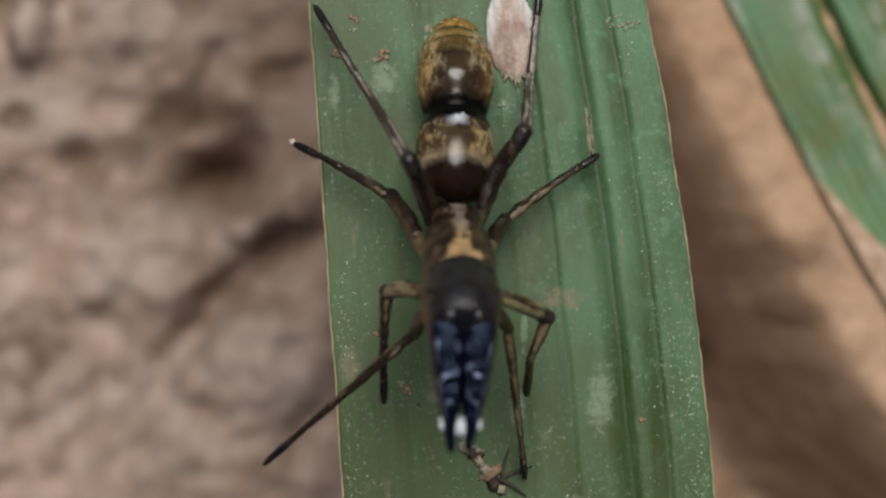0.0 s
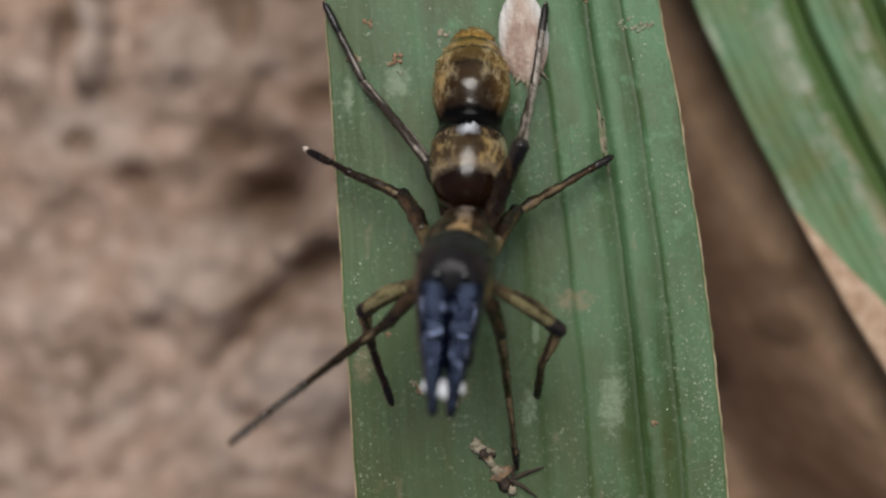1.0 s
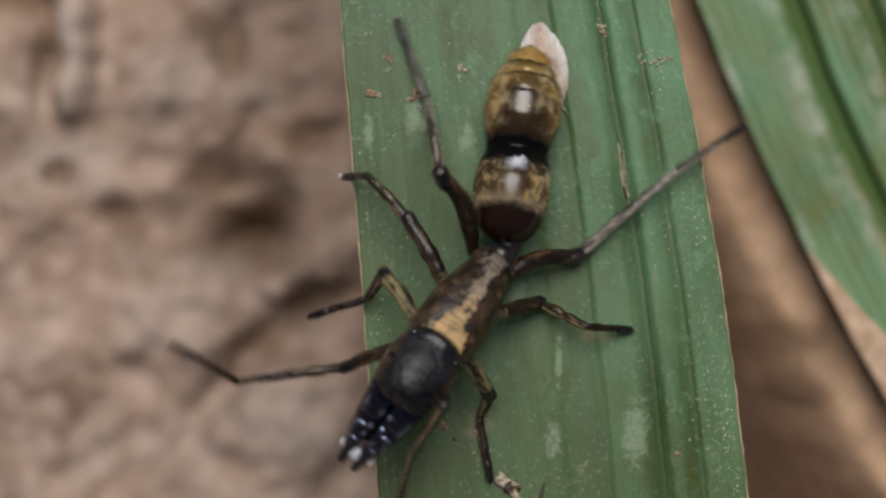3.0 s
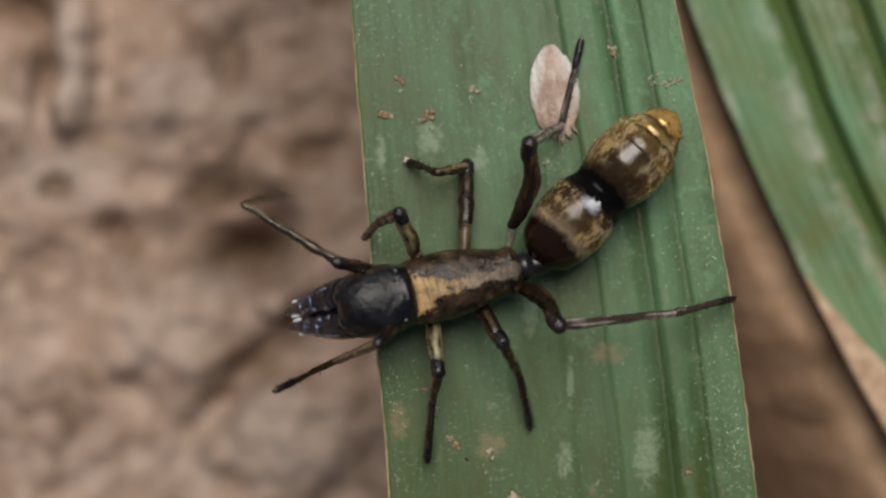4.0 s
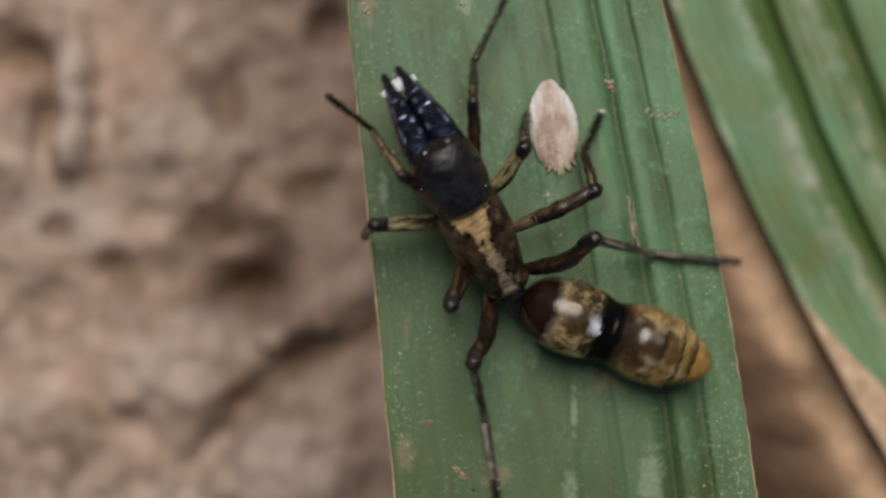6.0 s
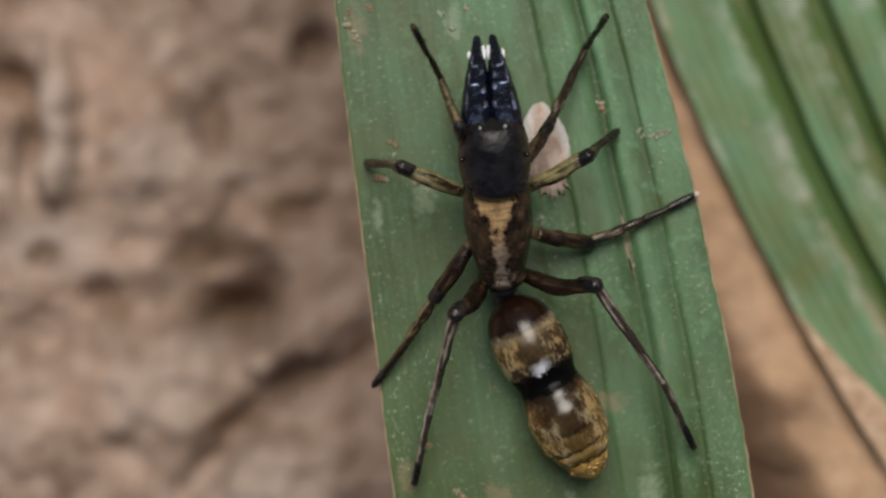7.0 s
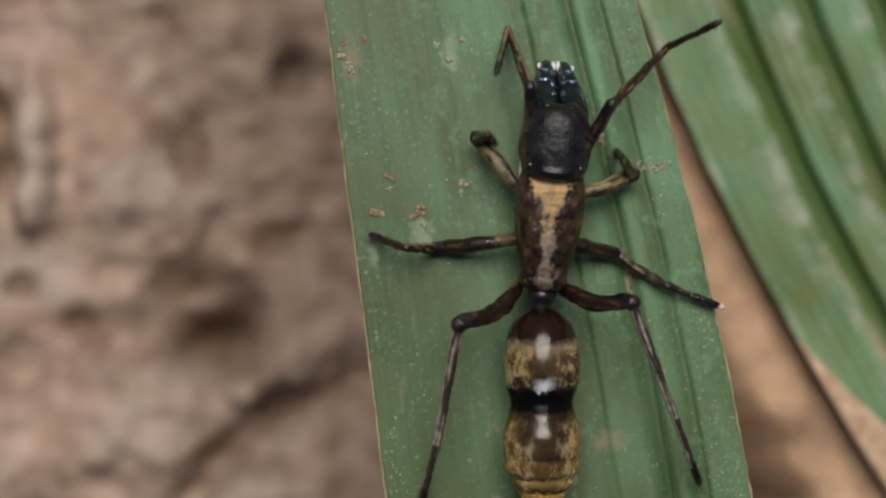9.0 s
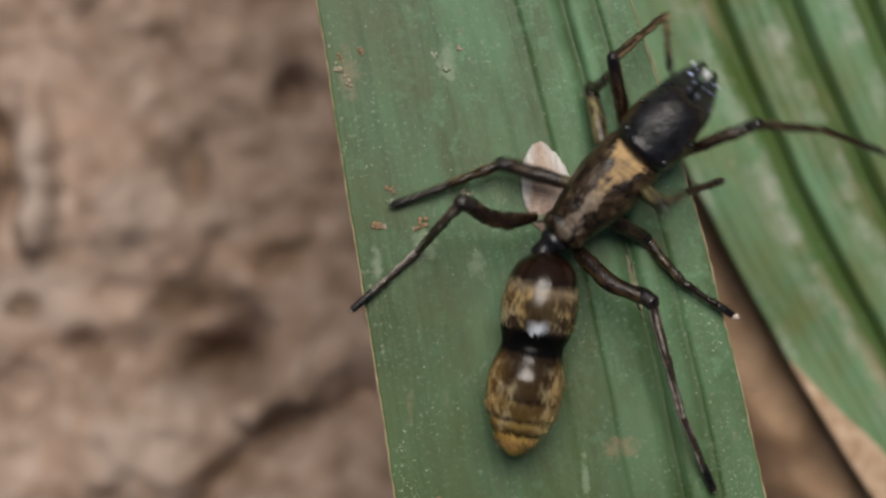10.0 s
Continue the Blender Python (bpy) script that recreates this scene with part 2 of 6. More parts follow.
    shift = ramp(t, calc(t, "DIVIDE", xyz.outputs[0], 8.0), (0.0, 0.30), (0.20, 0.40), (0.40, 0.80), (0.60, 0.70), (0.75, 1.0))
    shift = calc(t, "MULTIPLY", shift, ramp(t, calc(t, "ADD", calc(t, "DIVIDE", xyz.outputs[1], 20.0), 0.5), (0.25, 0.30), (0.75, 1.0)))
    mottle = ramp(t, fuzz(t, p, 1.5, 6, 0.7), (0.47, 0.0), (0.66, 0.85))
    bloom = calc(t, "MULTIPLY", calc(t, "MAXIMUM", calc(t, "MAXIMUM", bloom, mottle), haze), shift)
    if folds:  # fold shade painted as darker fresh green without bloom; pale and tan blotches beside
        s = calc(t, "FRACT", calc(t, "DIVIDE", calc(t, "SUBTRACT", calc(t, "MULTIPLY", xyz.outputs[0], 1.5), 3.05 - 4.1), 2.05))
        s = calc(t, "ADD", s, calc(t, "MULTIPLY", calc(t, "SUBTRACT", fuzz(t, streaky, 1.3, 4, 0.6), 0.5), 0.22))
        fresh = calc(t, "MULTIPLY", ramp(t, s, (0.0, 0.0), (0.52, 0.0), (0.70, 0.85), (0.92, 0.85), (1.0, 0.0)), ramp(t, calc(t, "DIVIDE", xyz.outputs[0], 8.0), (0.11, 0.0), (0.17, 1.0)))
        bloom = calc(t, "MAXIMUM", bloom, calc(t, "MULTIPLY", haze, 1.1))
        bloom = calc(t, "MULTIPLY", bloom, calc(t, "SUBTRACT", 1.0, fresh))
        green = mix(t, fresh, green, (0.060, 0.108, 0.024))
        beside = ramp(t, s, (0.10, 0.0), (0.42, 1.0), (0.62, 1.0), (0.72, 0.0))
        pale = calc(t, "MULTIPLY", beside, ramp(t, fuzz(t, p, 0.65, 5, 0.65), (0.48, 0.0), (0.66, 0.7)))
        tan = calc(t, "MULTIPLY", ramp(t, s, (0.45, 0.0), (0.58, 1.0), (0.78, 1.0), (0.88, 0.0)), ramp(t, fuzz(t, streaky, 1.1, 4, 0.6), (0.54, 0.0), (0.68, 0.55)))
    if not folds:  # the grooves' shade put into the colour: less bloom, darker green
        bloom = calc(t, "MULTIPLY", bloom, calc(t, "SUBTRACT", 1.0, groove_shade))
        green = mix(t, groove_shade, green, (tone[0] * 0.75, tone[1] * 0.68, tone[2] * 0.40))
    green = mix(t, calc(t, "MULTIPLY", bloom, waxy), green, (0.152, 0.303, 0.172))
    dust = ramp(t, fuzz(t, p, 9.0, 3, 0.6), (0.58, 0.0), (0.72, 0.3))
    green = mix(t, calc(t, "MULTIPLY", dust, ramp(t, cloud, (0.40, 0.10), (0.60, 1.0))), green, (0.46, 0.48, 0.38))
    scar = calc(t, "MULTIPLY", ramp(t, fuzz(t, streaky, 2.4, 3), (0.58, 0.0), (0.72, 0.8)), ramp(t, fuzz(t, p, 0.9, 3), (0.55, 0.0), (0.68, 0.75)))
    green = mix(t, scar, green, (0.30, 0.215, 0.14))
    if not folds:  # dusty films and tan stains, in the blade's own millimetres
        ragged = calc(t, "MULTIPLY", calc(t, "SUBTRACT", fuzz(t, p, 4.5, 5, 0.75), 0.5), 5.0)
        at = node(t, "ShaderNodeSeparateXYZ", Vector=p)
        for cx, cy, rx, ry, tint in FILMS:
            q = [calc(t, "POWER", calc(t, "ABSOLUTE", calc(t, "DIVIDE", calc(t, "SUBTRACT", at.outputs[k], c), r)), 2.0) for k, c, r in ((0, cx - PIVOT[0], rx), (1, cy - PIVOT[1], ry))]
            green = mix(t, ramp(t, calc(t, "ADD", calc(t, "ADD", q[0], q[1]), ragged), (0.0, 0.55), (1.0, 0.0)), green, tint)
    if folds:
        green = mix(t, tan, mix(t, pale, green, (0.33, 0.36, 0.29)), (0.36, 0.27, 0.18))
    colour(t, b, green)
    t.links.new(ramp(t, bloom, (0.0, 0.44), (0.8, 0.68)), b.inputs["Roughness"])
    bump(t, b, calc(t, "ADD", fibre, calc(t, "MULTIPLY", grain, 0.7)), 0.016, 0.6)
    return m


def abdomen_material():
    """Glossy amber-brown cuticle: dark collar, pale fringe, brushed gold scales, white spot, black waist band, ringed golden end."""
    m, t, b = material("abdomen_cuticle", 0.25, 0.0, 0.3)
    b.inputs["Coat Roughness"].default_value = 0.12
    b.inputs["Specular IOR Level"].default_value = 0.3
    p = place(t)
    xyz = node(t, "ShaderNodeSeparateXYZ", Vector=p)
    ragged = calc(t, "MULTIPLY", calc(t, "SUBTRACT", fuzz(t, p, 4.5, 4, 0.65), 0.5), 0.075)
    side = calc(t, "ABSOLUTE", xyz.outputs[1])
    back = calc(t, "ADD", calc(t, "DIVIDE", xyz.outputs[0], -4.6), ragged)
    bow = calc(t, "ADD", back, calc(t, "MULTIPLY", side, 0.03))
    base = ramp(t, bow, (0.000, (0.006, 0.003, 0.002)), (0.100, (0.014, 0.006, 0.003)), (0.165, (0.010, 0.005, 0.003)), (0.205, (0.15, 0.115, 0.075)),
                (0.255, (0.050, 0.031, 0.015)), (0.300, (0.034, 0.022, 0.010)), (0.395, (0.026, 0.016, 0.008)), (0.425, (0.003, 0.003, 0.003)),
                (0.520, (0.003, 0.003, 0.003)), (0.550, (0.018, 0.010, 0.004)), (0.700, (0.036, 0.020, 0.006)), (0.755, (0.018, 0.010, 0.004)),
                (0.775, (0.065, 0.040, 0.011)), (0.845, (0.075, 0.044, 0.010)), (0.860, (0.012, 0.007, 0.003)), (0.880, (0.36, 0.24, 0.07)),
                (0.925, (0.040, 0.020, 0.005)), (0.940, (0.52, 0.34, 0.09)), (1.0, (0.55, 0.31, 0.06)))
    amber = calc(t, "MULTIPLY", ramp(t, side, (0.45, 0.0), (0.85, 0.7)), ramp(t, bow, (0.54, 0.0), (0.58, 1.0)))
    base = mix(t, amber, base, (0.125, 0.062, 0.010))
    brushed = fuzz(t, place(t, (0.65, 1.7, 1.7)), 4.2, 4, 0.72)
    dust = ramp(t, brushed, (0.42, 0.1), (0.58, 1.0))
    clump_at = ramp(t, fuzz(t, p, 2.3, 4, 0.68), (0.42, 0.0), (0.60, 1.0))
    flank = ramp(t, calc(t, "ADD", side, calc(t, "MULTIPLY", ragged, 4)), (0.22, 0.04), (0.58, 1.0))
    where = ramp(t, bow, (0.18, 0.0), (0.25, 1.0), (0.40, 1.0), (0.42, 0.0), (0.56, 0.0), (0.64, 0.6), (0.70, 1.0), (0.75, 0.6), (0.77, 1.0), (0.845, 1.0), (0.858, 0.0), (0.870, 1.0), (0.915, 1.0), (0.925, 0.1), (0.94, 1.0))
    gold = calc(t, "MULTIPLY", calc(t, "MULTIPLY", dust, clump_at), calc(t, "MULTIPLY", where, flank))
    sheen = mix(t, ramp(t, fuzz(t, p, 0.9, 3), (0.40, 0.0), (0.60, 1.0)), (0.86, 0.60, 0.24), (0.92, 0.78, 0.50))
    base = mix(t, gold, base, sheen)
    spot = calc(t, "MULTIPLY", ramp(t, bow, (0.345, 0.0), (0.385, 0.9), (0.415, 1.0), (0.426, 0.0)),
                ramp(t, calc(t, "ADD", side, calc(t, "MULTIPLY", ragged, 5)), (0.06, 1.0), (0.30, 0.0)))
    spot = calc(t, "MULTIPLY", spot, ramp(t, xyz.outputs[2], (0.0, 0.0), (0.3, 1.0)))
    colour(t, b, mix(t, spot, base, (0.50, 0.53, 0.58)))
    tip = ramp(t, bow, (0.86, 0.0), (0.88, 0.65))
    t.links.new(calc(t, "MULTIPLY", calc(t, "MAXIMUM", gold, tip), 0.85), b.inputs["Metallic"])
    t.links.new(calc(t, "ADD", calc(t, "MULTIPLY", gold, 0.12), ramp(t, fuzz(t, p, 3.0, 3), (0.35, 0.09), (0.65, 0.20))), b.inputs["Roughness"])
    t.links.new(ramp(t, bow, (0.41, 0.3), (0.43, 0.05), (0.52, 0.05), (0.54, 0.3)), b.inputs["Specular IOR Level"])
    t.links.new(ramp(t, bow, (0.0, 0.02), (0.15, 0.04), (0.22, 0.03), (0.41, 0.05), (0.43, 0.0), (0.52, 0.0), (0.56, 0.25), (0.85, 0.3)), b.inputs["Coat Weight"])
    bump(t, b, calc(t, "ADD", brushed, calc(t, "MULTIPLY", fuzz(t, p, 1.6, 3, 0.6), 1.6)), 0.016, 0.6)
    return m


def thorax_material():
    """Dark glossy brown with a ragged tawny saddle that runs back into a grey felted, wrinkled stripe."""
    m, t, b = material("thorax_cuticle", 0.4)
    b.inputs["Specular IOR Level"].default_value = 0.35
    p = place(t)
    xyz = node(t, "ShaderNodeSeparateXYZ", Vector=p)
    x, side = xyz.outputs[0], calc(t, "ABSOLUTE", xyz.outputs[1])
    rough_edge = calc(t, "MULTIPLY", calc(t, "SUBTRACT", fuzz(t, p, 4.5, 5, 0.75), 0.5), 0.7)
    drift = calc(t, "MULTIPLY", calc(t, "SUBTRACT", fuzz(t, p, 1.3, 3, 0.6), 0.5), 0.75)
    half = ramp(t, calc(t, "DIVIDE", x, 3.2), (0.05, 0.10), (0.14, 0.26), (0.30, 0.20), (0.45, 0.13), (0.60, 0.15), (0.72, 0.26), (0.80, 0.38), (0.88, 0.56))
    patch = ramp(t, calc(t, "SUBTRACT", calc(t, "ADD", half, calc(t, "ADD", rough_edge, drift)), side), (-0.02, 0.0), (0.10, 1.0))
    patch = calc(t, "MULTIPLY", patch, ramp(t, xyz.outputs[2], (0.05, 0.0), (0.25, 1.0)))
    felt = ramp(t, calc(t, "ADD", calc(t, "DIVIDE", x, 3.2), calc(t, "MULTIPLY", rough_edge, 0.2)), (0.1, (0.11, 0.085, 0.065)), (0.42, (0.25, 0.20, 0.155)), (0.6, (0.36, 0.24, 0.12)), (0.9, (0.50, 0.325, 0.145)))
    felt = mix(t, ramp(t, fuzz(t, place(t, (3, 0.5, 1)), 3.0, 3, 0.6), (0.38, 0.55), (0.55, 0.0)), felt, (0.05, 0.032, 0.018))
    dark = mix(t, ramp(t, fuzz(t, p, 2.6, 4), (0.38, 0.0), (0.62, 1.0)), (0.005, 0.003, 0.002), (0.045, 0.027, 0.014))
    fleck = calc(t, "MULTIPLY", ramp(t, fuzz(t, p, 5.0, 4, 0.7), (0.56, 0.0), (0.66, 0.4)), ramp(t, side, (0.2, 0.2), (0.6, 1.0)))
    dark = mix(t, fleck, dark, (0.21, 0.145, 0.075))
    patch = calc(t, "MULTIPLY", patch, ramp(t, fuzz(t, place(t, (0.4, 1, 1)), 7.0, 3, 0.7), (0.30, 0.45), (0.5, 1.0)))
    colour(t, b, mix(t, patch, dark, felt))
    t.links.new(calc(t, "ADD", calc(t, "MULTIPLY", patch, 0.4), 0.27), b.inputs["Roughness"])
    bump(t, b, calc(t, "ADD", fuzz(t, p, 9.0, 3, 0.7), calc(t, "MULTIPLY", fuzz(t, p, 2.2, 3, 0.6), 2.0)), 0.05, 0.7)
    return m


def head_material():
    """Black-brown with a dull slate crown, amber-brown felt at the sides and a glossy black rear rim."""
    m, t, b = material("head_crown", 0.4)
    b.inputs["Specular IOR Level"].default_value = 0.35
    p = place(t)
    xyz = node(t, "ShaderNodeSeparateXYZ", Vector=p)
    ragged = calc(t, "SUBTRACT", fuzz(t, p, 2.6, 5, 0.7), 0.5)
    side = calc(t, "ADD", calc(t, "ABSOLUTE", xyz.outputs[1]), calc(t, "MULTIPLY", ragged, 0.5))
    crown = mix(t, ramp(t, fuzz(t, p, 3.0, 4, 0.65), (0.38, 0.0), (0.62, 1.0)), (0.004, 0.004, 0.005), (0.013, 0.014, 0.018))
    felt = mix(t, ramp(t, fuzz(t, p, 6.0, 3, 0.7), (0.40, 0.0), (0.60, 1.0)), (0.008, 0.005, 0.003), (0.10, 0.064, 0.024))
    body = mix(t, ramp(t, side, (0.62, 0.0), (0.86, 1.0)), crown, felt)
    along = calc(t, "ADD", calc(t, "DIVIDE", xyz.outputs[0], 5.0), calc(t, "MULTIPLY", ragged, 0.12))
    rim = ramp(t, along, (0.57, 1.0), (0.63, 0.0), (0.80, 0.0), (0.90, 1.0))
    colour(t, b, mix(t, rim, body, (0.004, 0.003, 0.004)))
    t.links.new(calc(t, "SUBTRACT", ramp(t, fuzz(t, p, 4.0, 4, 0.7), (0.35, 0.28), (0.65, 0.48)), calc(t, "MULTIPLY", ramp(t, along, (0.60, 1.0), (0.66, 0.0)), 0.26)), b.inputs["Roughness"])
    bump(t, b, calc(t, "ADD", fuzz(t, p, 7.0, 4, 0.7), calc(t, "MULTIPLY", fuzz(t, p, 1.6, 3, 0.6), 3.0)), 0.03, 0.8)
    return m


def leg_material(name, dark, light, stripe, rough=0.26, wide=0.5):
    """Glossy leg cuticle with a long pale streak, ringed and flecked with dirt."""
    m, t, b = material(name, rough, 0.0, 0.1)
    b.inputs["Specular IOR Level"].default_value = 0.35
    p = place(t)
    streak = ramp(t, fuzz(t, place(t, (0.30, 3.2, 3.2)), 1.4, 3), (wide, 0.0), (wide + 0.07, stripe))
    fleck = ramp(t, fuzz(t, p, 5.5, 4, 0.7), (0.36, 0.35), (0.58, 1.0))
    colour(t, b, mix(t, calc(t, "MULTIPLY", streak, fleck), dark, light))
    t.links.new(ramp(t, fuzz(t, p, 6.0, 3), (0.35, rough - 0.06), (0.65, rough + 0.2)), b.inputs["Roughness"])
    bump(t, b, fuzz(t, place(t, (0.8, 2, 2)), 4.5, 4, 0.7), 0.04, 0.7)
    return m


def husk_material():
    """Pale felt: pinkish and stained in the middle, fibrous, whiter at the pointed end and rim."""
    m, t, b = material("pale_felt", 0.9)
    p = place(t)
    xyz = node(t, "ShaderNodeSeparateXYZ", Vector=p)
    thread = fuzz(t, place(t, (3.0, 0.7, 1)), 2.2, 4, 0.7)
    felt = mix(t, ramp(t, fuzz(t, p, 2.0, 5, 0.68), (0.38, 0.0), (0.62, 1.0)), (0.34, 0.235, 0.185), (0.53, 0.43, 0.365))
    felt = mix(t, ramp(t, thread, (0.40, 0.5), (0.56, 0.0)), felt, (0.26, 0.185, 0.145))
    rim = ramp(t, calc(t, "ADD", calc(t, "ABSOLUTE", xyz.outputs[0]), calc(t, "MULTIPLY", xyz.outputs[1], 0.30)), (0.30, 0.0), (0.56, 0.9))
    colour(t, b, mix(t, rim, felt, (0.62, 0.61, 0.59)))
    bump(t, b, calc(t, "ADD", thread, fuzz(t, p, 6.0, 3, 0.7)), 0.09, 0.7)
    return m


SOIL = soil_material()
BLADE = blade_material("blade_green", 0.88, (0.027, 0.067, 0.0175))
BLADE_FAR = blade_material("pleated_green", 0.6, (0.064, 0.136, 0.058), True)
DRY = plain("dry_leaf_margin", (0.52, 0.38, 0.27), (0.34, 0.22, 0.14), 2.5, 0.8, relief=0.04)
MARGIN = plain("leaf_margin", (0.46, 0.35, 0.23), (0.17, 0.18, 0.09), 1.3, 0.8, relief=0.04)
HUSK = husk_material()
FLAKE = plain("white_flakes", (0.42, 0.46, 0.35), (0.17, 0.23, 0.14), 2.0, 0.6)
RUST = plain("rusty_crumb", (0.34, 0.225, 0.135), (0.16, 0.11, 0.065), 8.0, 0.85, relief=0.05)
SCAR = plain("dry_scar", (0.255, 0.215, 0.15), (0.085, 0.12, 0.055), 3.0, 0.8, relief=0.03)
TAN = plain("tan_crumb", (0.42, 0.36, 0.27), (0.19, 0.17, 0.11), 8.0, 0.85, relief=0.05)
GRAIN = plain("pinkish_grain", (0.66, 0.56, 0.50), (0.46, 0.36, 0.31), 6.0, 0.8, relief=0.03)
WHITE = plain("pale_crumb", (0.37, 0.40, 0.31), (0.15, 0.20, 0.12), 5.0, 0.75, relief=0.03)
DARKBIT = plain("dark_scrap", (0.075, 0.05, 0.035), (0.02, 0.014, 0.01), 5.0, 0.7, relief=0.05)
ABDOMEN = abdomen_material()
THORAX = thorax_material()
HEAD_TOP = head_material()
HEAD = plain("head_cuticle", (0.012, 0.012, 0.016), (0.004, 0.0035, 0.0035), 1.6, 0.33, relief=0.02)
CHEEK = plain("brown_cheek", (0.20, 0.125, 0.045), (0.035, 0.020, 0.009), 3.4, 0.5)
JAW = plain("blue_black_jaw", (0.003, 0.004, 0.011), (0.001, 0.001, 0.002), 5.0, 0.11, 0.0, 0.0, relief=0.14)
JAW.node_tree.nodes["Principled BSDF"].inputs["Specular IOR Level"].default_value = 0.42
JAW.node_tree.nodes["Principled BSDF"].inputs["Specular Tint"].default_value = (0.45, 0.60, 1.0, 1)
# pale metal for the highlights modelled on the jaws
GLINT = plain("blue_white_glint", (0.62, 0.72, 0.95), (0.04, 0.06, 0.14), 9.0, 0.24, 0.85, relief=0.03)
EYE = plain("eye_lens", (0.010, 0.014, 0.016), (0.004, 0.004, 0.004), 3.0, 0.16, 0.0, 0.2, relief=0)
WHITEHAIR = plain("white_hair", (0.80, 0.82, 0.86), (0.62, 0.64, 0.68), 9.0, 0.6, relief=0.02)
GOLD = plain("gold_scale", (0.80, 0.62, 0.32), (0.46, 0.29, 0.09), 1.6, 0.20, 0.9)
LEG_DARK = leg_material("leg_black_brown", (0.010, 0.005, 0.003), (0.105, 0.062, 0.027), 0.55, wide=0.53)
LEG_OLIVE = leg_material("leg_olive", (0.022, 0.015, 0.008), (0.225, 0.195, 0.095), 1.0, wide=0.47)
LEG_SHANK = leg_material("leg_brown_shank", (0.016, 0.010, 0.005), (0.24, 0.175, 0.095), 0.8, wide=0.53)
LEG_GREY = leg_material("leg_grey_streaked", (0.030, 0.022, 0.017), (0.31, 0.275, 0.24), 1.0, wide=0.50)
LEG_TIP = leg_material("leg_tip", (0.005, 0.004, 0.005), (0.06, 0.048, 0.04), 0.35)
COXA_DARK = plain("olive_coxa", (0.13, 0.10, 0.045), (0.035, 0.022, 0.012), 3.0, 0.4)
COXA = plain("pale_coxa", (0.34, 0.36, 0.28), (0.14, 0.14, 0.09), 4.0, 0.25)

# ---- mesh helpers, all in millimetres ----


def finish(name, bm, mat, smooth=True):
    bmesh.ops.recalc_face_normals(bm, faces=bm.faces)
    for v in bm.verts:
        v.co *= MM
    me = bpy.data.meshes.new(name)
    bm.to_mesh(me)
    bm.free()
    for f in me.polygons:
        f.use_smooth = smooth
    me.materials.append(mat)
    return me


def thing(name, m=None):
    ob = new(name)
    ob.empty_display_size = 0.001
    if m is not None:
        ob.matrix_world = m
    return ob


def part(name, bm, mat, parent, label="", smooth=True, m=None):
    ob = new(name, finish(name, bm, mat, smooth))
    ob.parent = parent
    if m is not None:
        ob.matrix_basis = m
    return tagged(ob, label)


def lathe(rows, sides=16, box=2.0, bm=None):
    """Rings (x, half width, half height, centre y, centre z) joined into a closed skin along x; box > 2 squares the section."""
    bm = bm or bmesh.new()
    rings = []
    for x, ry, rz, cy, cz in rows:
        ring = []
        for k in range(sides):
            a = 2 * math.pi * k / sides
            c, s = math.cos(a), math.sin(a)
            ring.append(bm.verts.new((x, cy + ry * math.copysign(abs(c) ** (2 / box), c), cz + rz * math.copysign(abs(s) ** (2 / box), s))))
        rings.append(ring)
    for a, b in zip(rings, rings[1:]):
        for k in range(sides):
            bm.faces.new((a[k], a[(k + 1) % sides], b[(k + 1) % sides], b[k]))
    bm.faces.new(rings[0])
    bm.faces.new(rings[-1])
    return bm


def rounded(profile, steps=4):
    """Profile stops (x, ...) filled in with smooth steps between them."""
    profile = sorted(profile, key=lambda p: p[0])
    xs = [p[0] for p in profile]
    rest = [p[1:] for p in profile]
    out = []
    for k in range(len(xs) - 1):
        for j in range(steps):
            x = xs[k] + (xs[k + 1] - xs[k]) * j / steps
            out.append((x, *glide(xs, rest, x)))
    out.append(tuple(profile[-1]))
    return out


def pebble(rx, ry, rz, seed, rough=0.35, sub=2):
    """A lumpy grain."""
    bm = bmesh.new()
    bmesh.ops.create_icosphere(bm, subdivisions=sub, radius=1)
    for v in bm.verts:
        far_off = Vector((seed * 3.1, seed * 1.7, seed))
        k = 1 + rough * noise.noise(v.co * 1.7 + far_off) + 0.6 * rough * noise.noise(v.co * 4.3 + far_off)
        v.co = Vector((v.co.x * rx * k, v.co.y * ry * k, v.co.z * rz * k))
    return bm


def clump(rx, ry, rz, count, rng):
    """A crust of small irregular grains, thickest in the middle."""
    bm = bmesh.new()
    for k in range(count):
        a, d = rng.uniform(0, 6.28), min(abs(rng.gauss(0, 0.5)), 1.1) if k else 0.0
        r = 0.5 * rng.uniform(0.5, 1.1) * (1 if k else 1.25)
        grain = bmesh.ops.create_icosphere(bm, subdivisions=1, radius=1)["verts"]
        off = Vector((rng.random() * 50, rng.random() * 50, 0))
        size = min(rx, ry)
        for v in grain:
            k1 = 1 + 0.5 * noise.noise(v.co * 1.4 + off) + 0.25 * noise.noise(v.co * 3.7 + off)
            v.co = Vector((d * rx * math.cos(a) + v.co.x * size * r * k1, d * ry * math.sin(a) + v.co.y * size * r * k1, v.co.z * rz * (1.2 - 0.6 * d) * k1))
    return bm


